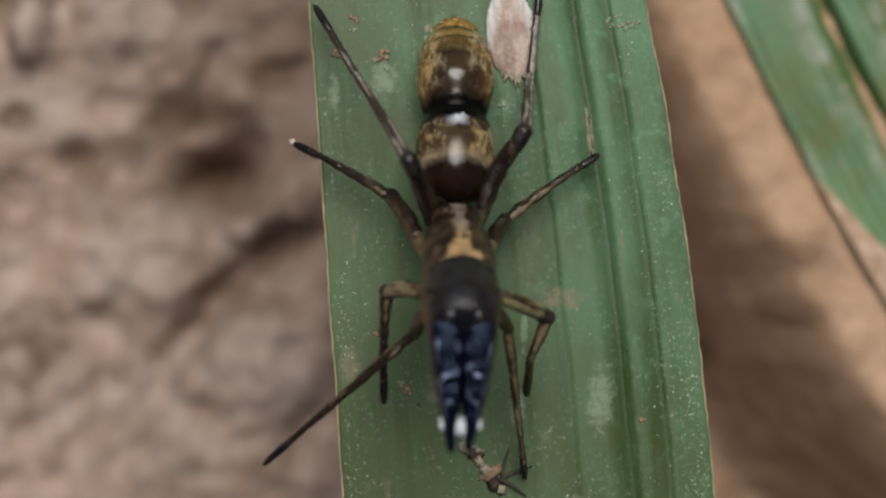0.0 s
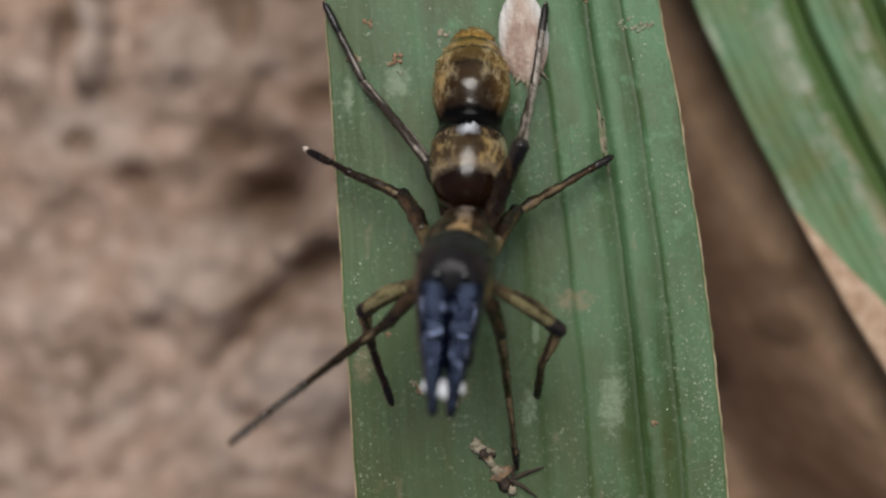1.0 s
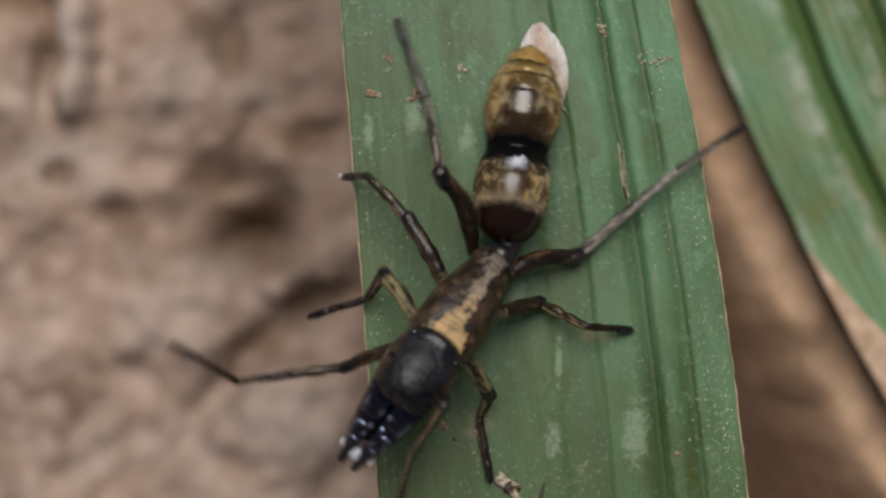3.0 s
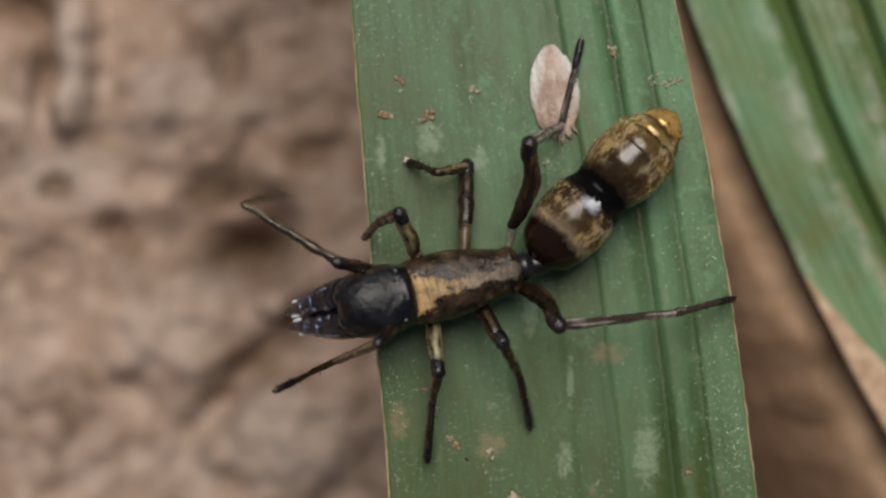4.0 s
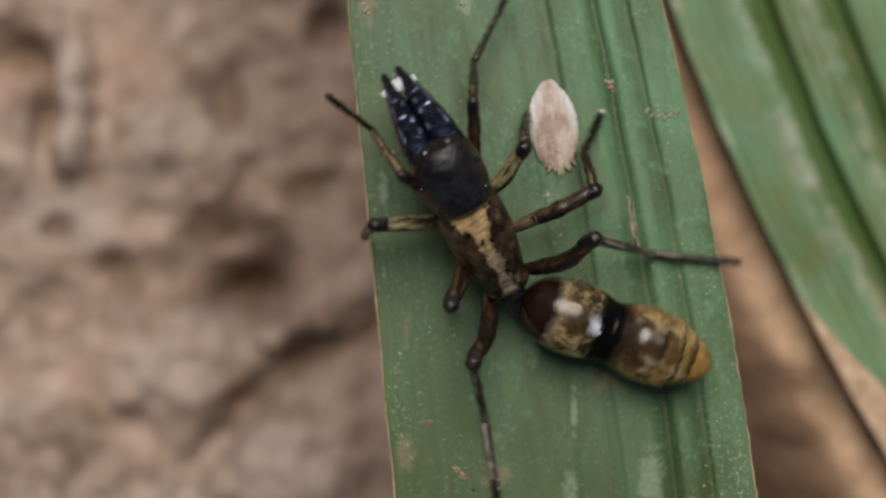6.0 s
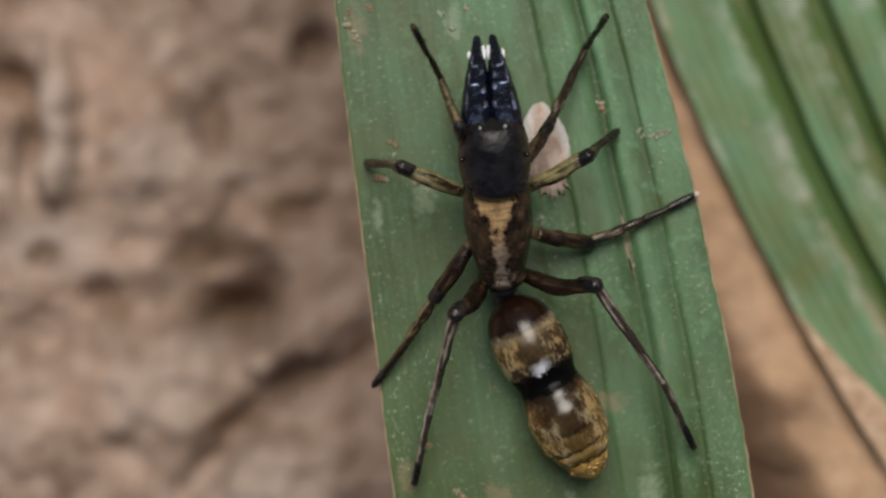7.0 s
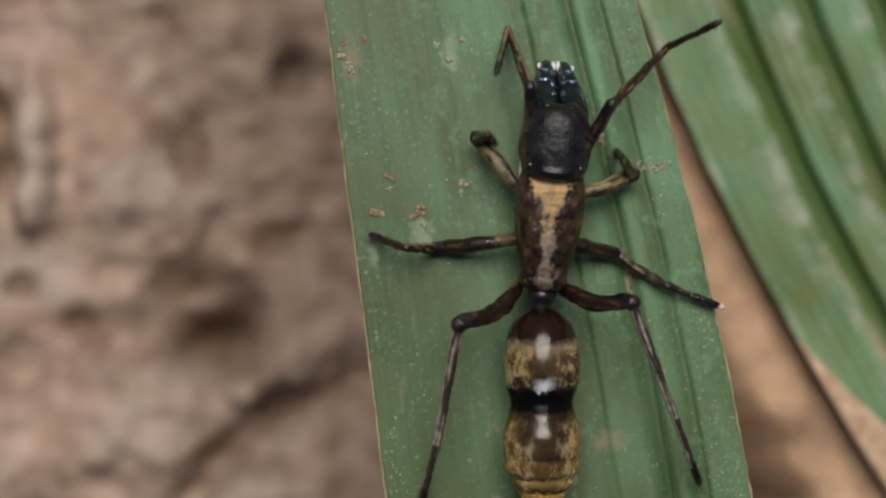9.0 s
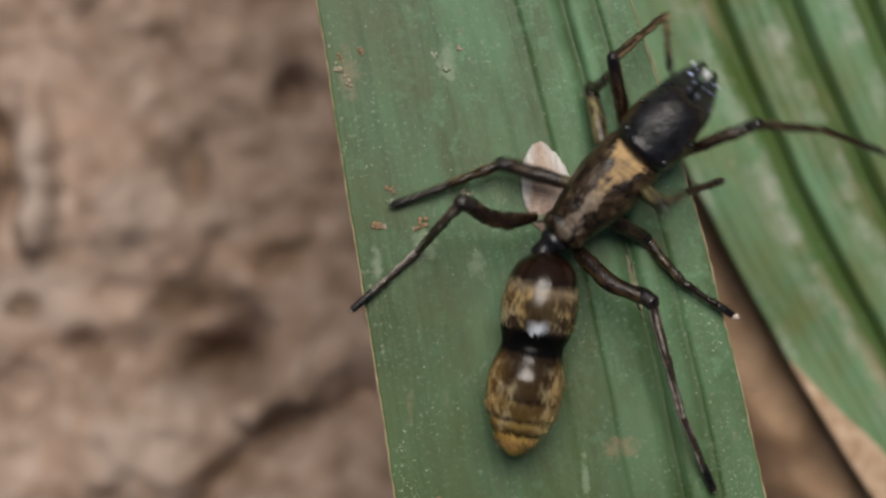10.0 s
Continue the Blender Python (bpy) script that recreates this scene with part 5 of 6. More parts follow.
L3_hip = [(0.76, 0.72, -0.53), (0.81, 0.69, -0.52), (0.75, 0.68, -0.40), (0.75, 0.68, -0.33), (0.75, 0.67, -0.34), (0.85, 0.68, -0.47), (0.82, 0.69, -0.51), 
    (0.84, 0.71, -0.52), (0.85, 0.76, -0.54), (1.17, 0.64, -0.60), (0.98, 0.89, -0.35), (1.44, 0.24, -0.71), (1.28, 0.70, -0.51), (1.41, 0.39, -0.55), 
    (1.29, 0.67, -0.43), (1.19, 0.78, -0.39), (1.14, 0.77, -0.35), (1.35, 0.56, -0.44), (1.39, 0.50, -0.46), (1.28, 0.60, -0.44), (1.34, 0.56, -0.46), 
    (1.30, 0.98, -0.24), (1.23, 1.14, -0.13), (1.26, 0.86, -0.30), (1.31, 0.91, -0.29), (1.27, 0.85, -0.57), (1.29, 0.90, -0.58), (1.17, 1.00, -0.56), 
    (1.04, 1.12, -0.32), (1.03, 1.13, -0.32), (1.36, 0.53, -0.45)]
L3_knee = [(-0.91, 1.20, -0.76), (-0.87, 1.12, -0.75), (-0.96, 1.04, -0.27), (-0.94, 1.05, -0.01), (-0.94, 1.02, -0.04), (-0.85, 1.11, -0.52), 
    (-0.87, 1.12, -0.68), (-0.82, 1.21, -0.76), (-0.73, 1.45, -0.82), (-0.10, 1.25, -1.63), (-0.28, 2.07, -0.02), (1.06, 1.55, 0.39), 
    (0.56, 2.18, -1.11), (0.88, 1.79, 0.36), (0.52, 2.22, -0.15), (0.22, 2.19, -0.05), (-0.03, 1.95, 0.21), (1.28, 1.28, 1.16), (0.21, 1.74, -0.10), 
    (-0.13, 1.61, -0.20), (0.14, 1.55, -1.27), (1.09, 2.55, 0.51), (0.94, 2.67, 0.68), (0.84, 2.39, 0.43), (1.15, 2.49, 0.44), (0.88, 2.44, -1.19), 
    (1.00, 2.52, -1.18), (0.54, 2.58, -0.96), (0.22, 2.63, 0.02), (0.20, 2.64, -0.00), (0.57, 2.07, -0.73)]
L3_ankle = [(-1.64, 2.28, -0.24), (-1.61, 2.22, -0.30), (-1.71, 2.14, 0.18), (-1.78, 2.07, 0.45), (-1.70, 2.12, 0.38), (-1.63, 2.23, -0.23), 
    (-1.67, 2.17, -0.21), (-1.73, 2.18, -0.28), (-1.88, 2.05, -0.27), (0.21, 2.34, -0.82), (-1.33, 2.87, -0.46), (0.71, 2.43, -0.64), (0.62, 2.59, 0.22), 
    (0.61, 2.57, -0.77), (-0.14, 3.04, -1.08), (-0.80, 2.85, -0.76), (-1.16, 2.61, -0.28), (0.92, 1.15, -0.19), (-1.04, 2.37, -0.15), 
    (-1.29, 2.39, -0.14), (0.69, 2.45, -0.35), (0.61, 2.98, -0.73), (0.39, 3.11, -0.53), (-0.01, 3.00, -0.50), (0.39, 2.99, -0.63), (0.94, 3.23, -0.03), 
    (0.78, 3.28, -0.03), (-0.12, 3.34, 0.01), (-0.78, 2.89, -0.92), (-0.83, 2.96, -0.90), (-0.69, 2.66, -0.94)]
L3_toe = [(-2.35, 3.41, 0.20), (-2.29, 3.36, 0.16), (-2.39, 3.24, 0.72), (-2.48, 3.15, 0.99), (-2.35, 3.27, 0.87), (-2.32, 3.42, 0.07), (-2.42, 3.26, 0.27), 
    (-2.53, 3.19, 0.25), (-2.99, 2.63, 0.36), (-0.69, 3.16, -1.51), (-2.14, 3.94, -0.88), (0.65, 3.77, -1.05), (0.27, 2.82, -1.11), (1.11, 3.80, -1.21), 
    (-0.08, 4.44, -1.09), (-1.07, 4.22, -0.66), (-1.69, 3.89, -0.07), (0.57, 0.99, -1.54), (-2.19, 3.16, -0.18), (-2.36, 3.28, -0.01), 
    (0.48, 3.28, -1.46), (0.40, 3.84, -1.81), (0.13, 4.05, -1.53), (-0.23, 4.21, -1.17), (0.21, 4.19, -1.32), (1.08, 4.05, -1.15), (0.82, 4.17, -1.11), 
    (-0.69, 4.17, -0.96), (-1.64, 3.98, -0.70), (-1.79, 3.93, -0.62), (-1.94, 3.29, -0.92)]
LEG_JOINTS["L3"] = (L3_hip, L3_knee, L3_ankle, L3_toe)
R4_hip = [(0.35, -0.32, -0.63), (0.62, -0.31, -0.69), (0.46, -0.36, -0.59), (0.49, -0.32, -0.63), (0.44, -0.35, -0.62), (0.50, -0.38, -0.62), 
    (0.37, -0.35, -0.58), (0.38, -0.35, -0.57), (0.36, -0.32, -0.50), (0.36, -0.38, -0.40), (0.18, -1.01, 0.15), (0.17, -0.99, 0.18), 
    (0.18, -0.99, 0.16), (0.23, -0.95, 0.14), (0.27, -0.82, 0.06), (0.39, -0.45, -0.26), (0.36, -0.46, -0.31), (0.39, -0.52, -0.26), 
    (0.34, -0.28, -0.46), (0.33, -0.28, -0.46), (0.32, -0.25, -0.51), (0.29, -0.30, -0.52), (0.28, -0.32, -0.51), (0.28, -0.33, -0.52), 
    (0.31, -0.33, -0.52), (0.36, -0.30, -0.47), (0.35, -0.32, -0.46), (0.35, -0.34, -0.44), (0.34, -0.35, -0.42), (0.35, -0.33, -0.42), 
    (0.34, -0.37, -0.37)]
R4_knee = [(0.38, -1.11, 1.58), (-1.18, -0.84, 0.71), (-1.37, -0.84, 0.80), (-1.21, -0.93, 0.86), (-1.11, -0.86, 1.07), (-1.03, -0.68, 1.13), 
    (0.14, -1.01, 1.67), (0.10, -1.08, 1.64), (0.26, -1.67, 1.42), (0.14, -1.91, 1.37), (-0.33, -2.75, 1.65), (-0.37, -2.69, 1.73), (-0.35, -2.71, 1.69), 
    (-0.16, -2.66, 1.71), (-0.08, -2.46, 1.72), (1.31, -1.18, 1.78), (0.95, -2.08, 1.28), (1.03, -2.20, 1.25), (0.48, -2.09, 1.03), (0.55, -2.10, 1.00), 
    (0.61, -1.95, 1.09), (0.97, -1.60, 1.32), (1.06, -1.50, 1.36), (1.05, -1.38, 1.44), (0.76, -1.40, 1.52), (0.23, -1.95, 1.19), (0.35, -1.87, 1.31), 
    (0.44, -1.90, 1.32), (0.46, -2.10, 1.14), (0.41, -2.18, 1.02), (0.63, -2.52, 0.55)]
R4_ankle = [(-2.34, -2.26, 2.13), (-3.62, -2.25, 1.73), (-3.42, -2.46, 2.27), (-3.26, -2.73, 2.12), (-3.21, -2.51, 2.43), (-3.60, -2.14, 1.64), 
    (-2.46, -2.49, 1.87), (-2.43, -2.69, 1.66), (-2.12, -3.37, 0.72), (-2.08, -3.57, 0.24), (-1.83, -2.84, -0.94), (-1.64, -3.02, -0.96), 
    (-1.82, -3.01, -0.90), (-0.86, -3.65, -1.03), (-1.20, -3.30, -0.93), (-0.43, -1.90, -0.56), (-1.43, -3.20, -0.16), (-0.86, -3.34, -0.78), 
    (-2.13, -3.58, 1.06), (-2.05, -3.57, 1.25), (-2.04, -3.35, 1.26), (-1.45, -3.25, 1.96), (-1.24, -3.39, 1.73), (-0.93, -3.65, 1.44), 
    (-1.44, -3.45, 1.41), (-2.41, -3.26, 0.59), (-2.11, -3.42, 0.55), (-1.59, -3.93, 0.44), (-1.46, -4.27, 0.39), (-1.61, -4.33, 0.45), 
    (-0.83, -4.97, -0.39)]
R4_toe = [(-3.99, -3.24, 2.99), (-4.55, -3.26, 3.33), (-4.13, -3.45, 3.98), (-3.87, -3.80, 3.82), (-3.77, -3.46, 4.22), (-4.55, -3.16, 3.22), 
    (-4.02, -3.67, 2.64), (-4.01, -3.96, 2.23), (-3.53, -4.91, 0.95), (-3.42, -5.19, 0.34), (-2.66, -4.76, -0.83), (-2.58, -4.89, -0.84), 
    (-2.55, -4.97, -0.78), (-1.91, -5.46, -0.88), (-0.69, -5.33, -1.00), (-1.74, -3.52, -0.31), (-2.79, -4.50, 0.75), (-1.70, -5.21, -0.34), 
    (-4.09, -4.33, 1.07), (-4.03, -4.30, 1.26), (-3.97, -4.20, 1.35), (-3.30, -4.22, 2.23), (-3.00, -4.54, 1.82), (-2.50, -5.00, 1.13), 
    (-3.04, -4.72, 0.93), (-4.11, -4.14, -0.28), (-3.66, -4.46, -0.42), (-2.99, -5.28, -0.37), (-2.78, -5.80, -0.20), (-2.93, -5.87, -0.08), 
    (-1.62, -6.84, -0.92)]
LEG_JOINTS["R4"] = (R4_hip, R4_knee, R4_ankle, R4_toe)
L4_hip = [(0.28, 0.50, -0.18), (0.34, 0.48, -0.22), (0.34, 0.43, -0.33), (0.35, 0.43, -0.32), (0.35, 0.42, -0.36), (0.33, 0.46, -0.25), (0.29, 0.47, -0.22), 
    (0.26, 0.47, -0.21), (0.54, 0.30, -0.41), (0.62, 0.25, -0.37), (0.36, 0.38, -0.42), (0.37, 0.38, -0.42), (0.37, 0.38, -0.42), (0.38, 0.38, -0.43), 
    (0.39, 0.37, -0.44), (0.39, 0.36, -0.48), (0.38, 0.44, -0.28), (0.32, 0.48, -0.21), (0.35, 0.41, -0.37), (0.34, 0.38, -0.46), (0.35, 0.38, -0.45), 
    (0.35, 0.40, -0.39), (0.35, 0.42, -0.35), (0.35, 0.42, -0.34), (0.35, 0.43, -0.34), (0.31, 0.49, -0.27), (0.23, 0.56, -0.21), (0.10, 0.60, -0.14), 
    (0.29, 0.78, 0.01), (0.35, 0.72, -0.05), (0.19, 0.70, -0.03)]
L4_knee = [(-0.60, 1.44, 1.78), (0.21, 1.42, 1.93), (-0.14, 1.29, 1.81), (0.29, 1.12, 1.92), (-0.02, 1.17, 1.83), (-0.05, 1.23, 1.94), (-0.63, 1.18, 1.83), 
    (-0.94, 1.12, 1.70), (-1.57, 1.05, -1.10), (-1.41, 1.14, -1.15), (-0.04, 1.43, 1.65), (-0.10, 1.42, 1.63), (-0.10, 1.42, 1.63), (-0.25, 1.35, 1.61), 
    (-0.50, 1.50, 1.42), (-0.18, 1.34, 1.58), (1.37, 1.09, 1.76), (-0.09, 1.45, 1.89), (0.46, 1.77, 1.54), (0.51, 1.14, 1.75), (0.32, 1.24, 1.73), 
    (0.55, 1.43, 1.71), (0.36, 1.44, 1.77), (0.17, 1.46, 1.75), (-0.02, 1.76, 1.56), (-0.55, 1.91, 1.39), (-0.97, 2.00, 1.20), (-1.50, 1.71, 1.18), 
    (0.03, 2.42, 1.68), (0.34, 2.36, 1.64), (-0.64, 2.15, 1.63)]
L4_ankle = [(-3.57, 1.80, 1.57), (-2.76, 1.72, 2.26), (-3.09, 1.53, 2.25), (-2.65, 1.24, 2.52), (-2.97, 1.44, 2.32), (-2.99, 1.78, 2.10), (-3.62, 1.40, 1.83), 
    (-3.93, 1.19, 1.55), (-3.72, 2.21, 0.63), (-3.78, 2.05, 0.46), (-2.83, 2.04, 0.72), (-2.93, 1.81, 0.71), (-2.95, 1.82, 0.77), (-3.13, 1.27, 0.78), 
    (-3.40, 1.01, 0.80), (-3.00, 0.37, 1.91), (-0.98, 1.64, -0.03), (-2.45, 1.73, 0.06), (-2.30, 2.71, 0.85), (-2.35, 1.95, 1.35), (-2.58, 1.96, 1.46), 
    (-2.36, 1.94, 2.25), (-2.60, 1.68, 2.19), (-2.81, 1.22, 2.07), (-3.01, 1.63, 1.78), (-3.43, 2.15, 0.62), (-3.17, 1.80, -0.82), (-3.92, 1.22, -0.51), 
    (-1.69, 2.95, -0.71), (-1.38, 2.89, -0.76), (-2.22, 2.10, -0.92)]
L4_toe = [(-4.81, 1.98, 3.26), (-4.54, 2.10, 3.30), (-4.15, 1.79, 4.04), (-3.98, 1.37, 4.14), (-3.78, 1.69, 4.24), (-4.63, 2.24, 3.34), (-4.95, 1.59, 3.44), 
    (-5.25, 1.29, 3.18), (-5.15, 3.15, 1.86), (-5.38, 2.84, 1.55), (-4.55, 2.15, -0.48), (-4.71, 1.87, -0.39), (-4.77, 1.83, -0.28), 
    (-4.93, 0.97, -0.26), (-5.15, 0.19, -0.02), (-4.68, -0.87, 1.66), (-2.39, 3.12, 0.44), (-4.14, 2.57, 0.96), (-4.30, 3.36, 0.82), (-4.38, 2.48, 1.42), 
    (-4.61, 2.51, 1.43), (-4.41, 2.27, 2.56), (-4.68, 1.82, 2.46), (-4.90, 1.02, 2.01), (-5.03, 1.56, 1.23), (-5.15, 2.36, -0.57), (-5.26, 1.95, -0.62), 
    (-5.93, 0.70, -0.20), (-3.49, 3.90, -0.21), (-3.27, 3.60, -0.19), (-4.30, 2.28, -0.71)]
LEG_JOINTS["L4"] = (L4_hip, L4_knee, L4_ankle, L4_toe)

LENGTHS = {"1": (1.8, 2.5, 2.2), "2": (1.65, 1.1, 1.5), "3": (1.75, 1.4, 1.4), "4": (2.35, 3.0, 2.1)}
JAW_DROP = 60            # degrees by which the jaws slope below the head's line

spider = thing("jumping_spider")
tagged(spider, "slender black ant-like jumping spider with gold-dusted abdomen", "spider")


def build_abdomen():
    prof = [(0, 0.20, 0.22, 0, 0), (-0.11, 0.42, 0.40, 0, 0), (-0.41, 0.72, 0.66, 0, 0.02), (-0.90, 0.88, 0.82, 0, 0.05), (-1.44, 0.93, 0.88, 0, 0.05),
            (-1.98, 0.86, 0.80, 0, 0.03), (-2.39, 0.75, 0.66, 0, -0.02), (-2.70, 0.82, 0.74, 0, 0), (-3.25, 0.94, 0.88, 0, 0.03), (-3.72, 0.92, 0.88, 0, 0.02), (-3.80, 0.885, 0.85, 0, 0.02), (-3.90, 0.885, 0.84, 0, 0.02),
            (-4.25, 0.78, 0.74, 0, 0), (-4.30, 0.73, 0.69, 0, 0), (-4.38, 0.72, 0.68, 0, 0), (-4.60, 0.60, 0.56, 0, 0), (-4.65, 0.54, 0.50, 0, 0), (-4.72, 0.52, 0.49, 0, 0),
            (-4.98, 0.32, 0.30, 0, -0.02), (-5.16, 0.10, 0.10, 0, -0.05)]
    prof = [(0.92 * x, 0.96 * ry, 0.97 * rz, cy, cz) for x, ry, rz, cy, cz in prof]
    skin = part("abdomen", lathe(rounded(prof, 6), 44), ABDOMEN, spider, "amber-brown abdomen with black waist band and white spot")
    xs = [p[0] for p in reversed(prof)]
    rest = [p[1:] for p in reversed(prof)]
    rng = random.Random(21)
    bm = bmesh.new()
    for k in range(1500):
        x = -rng.choice((rng.uniform(0.9, 1.85), rng.uniform(2.6, 4.0), rng.uniform(4.25, 4.62), rng.uniform(3.2, 4.05)))
        ry, rz, cy, cz = glide(xs, rest, x)
        a = rng.gauss(0, 0.75) * 0.8 + (math.pi / 2 + rng.choice((-1.0, 1.0)) if x > -4.6 else math.pi / 2)
        d = Vector((0, math.cos(a), math.sin(a)))
        c = Vector((x, cy + ry * d.y, cz + rz * d.z)) + d * 0.006
        if x > -4.2 and noise.noise(c * 1.9 + Vector((5, 2, 9))) < (0.10 if x > -2.9 else 0.08):
            continue
        w, l = rng.uniform(0.007, 0.012), rng.uniform(0.03, 0.07)
        back = Vector((-1, rng.uniform(-0.4, 0.4), 0)).normalized()
        side = d.cross(back).normalized()
        q = [bm.verts.new(c - side * w), bm.verts.new(c + side * w), bm.verts.new(c + back * l + d * rng.uniform(0.01, 0.03)), bm.verts.new(c + d * 0.012)]
        bm.faces.new((q[0], q[3], q[2])), bm.faces.new((q[3], q[1], q[2])), bm.faces.new((q[0], q[2], q[1])), bm.faces.new((q[0], q[1], q[3]))
    tagged(part("gold_hair", bm, GOLD, skin, "short flat golden hairs"), kind="stuff")
    bm = bmesh.new()
    for k in range(300):
        a, r = rng.uniform(0, 6.28), rng.uniform(0.05, 0.50)
        root = Vector((-4.32 - 0.75 * (0.50 - r), r * math.cos(a), r * math.sin(a)))
        tip = root + Vector((-rng.uniform(0.06, 0.16), 0.25 * root.y + rng.uniform(-0.05, 0.05), 0.25 * root.z + rng.uniform(-0.05, 0.05)))
        w = Vector((0, -math.sin(a), math.cos(a))) * 0.014
        n = Vector((0, math.cos(a), math.sin(a))) * 0.014
        q = [bm.verts.new(root - w), bm.verts.new(root + w), bm.verts.new(root + n), bm.verts.new(tip)]
        bm.faces.new((q[0], q[1], q[3])), bm.faces.new((q[1], q[2], q[3])), bm.faces.new((q[2], q[0], q[3])), bm.faces.new((q[0], q[2], q[1]))
    tagged(part("hair_tuft", bm, GOLD, skin, "golden tuft at the tip"), kind="stuff")
    return skin


def build_head():
    prof = [(0.20, 0.22, 0.24, 0, 0), (0.24, 0.40, 0.38, 0, 0), (0.32, 0.52, 0.46, 0, 0), (0.46, 0.57, 0.52, 0, 0.02), (0.58, 0.54, 0.50, 0, 0.02), (0.80, 0.59, 0.55, 0, 0.02), (1.3, 0.70, 0.63, 0, 0.04),
            (2.0, 0.80, 0.68, 0, 0.03), (2.6, 0.78, 0.64, 0, 0), (2.95, 0.70, 0.55, 0, -0.02), (3.1, 0.5, 0.4, 0, -0.02)]
    part("thorax", lathe(rounded(prof, 5), 36, 2.3), THORAX, spider, "dark brown thorax with tawny saddle and grey stripe")
    part("waist", lathe(rounded([(0.34, 0.28, 0.26, 0, 0), (0.10, 0.34, 0.31, 0, 0.03), (-0.10, 0.26, 0.24, 0, 0.02), (-0.26, 0.27, 0.25, 0, 0.02), (-0.42, 0.26, 0.26, 0, 0.0)], 6), 20), HEAD, spider)
    prof = [(2.74, 0.45, 0.40, 0, 0.14), (2.80, 0.58, 0.60, 0, 0.16), (2.98, 0.72, 0.72, 0, 0.17), (3.12, 0.77, 0.71, 0, 0.16), (3.5, 0.82, 0.73, 0, 0.17), (3.95, 0.77, 0.72, 0, 0.16),
            (4.30, 0.68, 0.64, 0, 0.12), (4.47, 0.60, 0.54, 0, 0.08), (4.54, 0.48, 0.4, 0, 0.05)]
    head = part("head", lathe(rounded(prof, 5), 44, 2.15), HEAD_TOP, spider, "boxy black head with a satin sheen")
    for s in (-1, 1):
        part("cheek", lathe(rounded([(2.95, 0.05, 0.2, s * 0.66, -0.06), (3.5, 0.10, 0.34, s * 0.735, -0.06), (4.05, 0.08, 0.3, s * 0.69, -0.06), (4.4, 0.03, 0.16, s * 0.60, -0.04)], 4), 14),
             CHEEK, head, "brown side of the head")
        for x, y, z, r in ((4.42, 0.28, 0.38, 0.18), (4.27, 0.52, 0.44, 0.10), (3.80, 0.74, 0.56, 0.06), (3.10, 0.57, 0.56, 0.13), (2.92, 0.30, 0.68, 0.06)):
            bm = bmesh.new()
            bmesh.ops.create_uvsphere(bm, u_segments=16, v_segments=10, radius=r)
            part("eye", bm, EYE, head, m=at_mm(x, s * y, z))
        prof = [(-0.15, 0.30, 0.30), (-0.05, 0.36, 0.40), (0.3, 0.385, 0.42), (0.62, 0.382, 0.41), (0.70, 0.366, 0.385), (0.80, 0.37, 0.39), (1.12, 0.345, 0.36), (1.20, 0.327, 0.34),
                (1.30, 0.325, 0.34), (1.60, 0.285, 0.30), (1.70, 0.260, 0.275), (1.80, 0.25, 0.265), (2.1, 0.185, 0.21), (2.35, 0.135, 0.15), (2.58, 0.105, 0.11), (2.66, 0.05, 0.05)]
        prof = [(x, (0.88 + 0.14 * max(0, 1 - x / 1.4)) * a, 0.92 * b, -s * 0.062 * x, 0) for x, a, b in prof]
        jaw = part("jaw", lathe(rounded(prof, 4), 18, 2.4), JAW, spider, "glossy blue-black jaw", m=at_mm(4.25, s * 0.345, 0.05) @ pose(0, 0, 0, 0, JAW_DROP, 0))
        part("hair_patch", pebble(0.13, 0.04, 0.04, s * 5 + 9, 0.5), WHITEHAIR, jaw, "white hair patch", m=at_mm(2.06, s * 0.05, 0.10))
        part("hair_patch", pebble(0.22, 0.055, 0.06, s * 3 + 9, 0.5), WHITEHAIR, jaw, "white hair patch", m=at_mm(2.10, -s * 0.29, 0.10))
        # highlights of the glossy jaw, added as thin bright patches
        for x, w, l, b in ((0.62 + s * 0.05, 0.21, 0.26, 0.020), (0.45, -0.20, 0.10, 0.04), (0.90 - s * 0.05, -0.16, 0.08, 0.05), (1.02, 0.04, 0.025, 0.11), (1.28, 0.17, 0.20, 0.018),
                           (1.36 + s * 0.06, -0.12, 0.08, 0.03), (1.58, 0.03, 0.022, 0.09), (1.78, 0.10, 0.16, 0.018)):
            half = float(np.interp(x, [0.3, 0.9, 1.5, 2.1], [0.37, 0.345, 0.275, 0.195]))
            y = s * w - s * 0.062 * x
            z = half * max(1 - (abs(w) / half) ** 2.4, 0.1) ** (1 / 2.4) + 0.006
            part("glint_patch", pebble(l, b, 0.03, x * 9 + s, 0.9, 3), GLINT, jaw, "blue-white highlight modelled as a bright patch", m=at_mm(x, y, z) @ pose(0, 0, 0, -s * w * 130, 6, -s * 6))
        part("palp", lathe(rounded([(0, 0.09, 0.09, 0, 0), (0.4, 0.11, 0.11, 0, 0), (0.6, 0.08, 0.08, 0, 0), (0.95, 0.11, 0.10, 0, 0), (1.15, 0.04, 0.04, 0, 0)], 4), 12), LEG_DARK, spider,
             "dark feeler beside the jaw", m=at_mm(3.95, s * 0.45, -0.55) @ pose(0, 0, 0, 0, 64, 0))
    return head


LEGS = {}


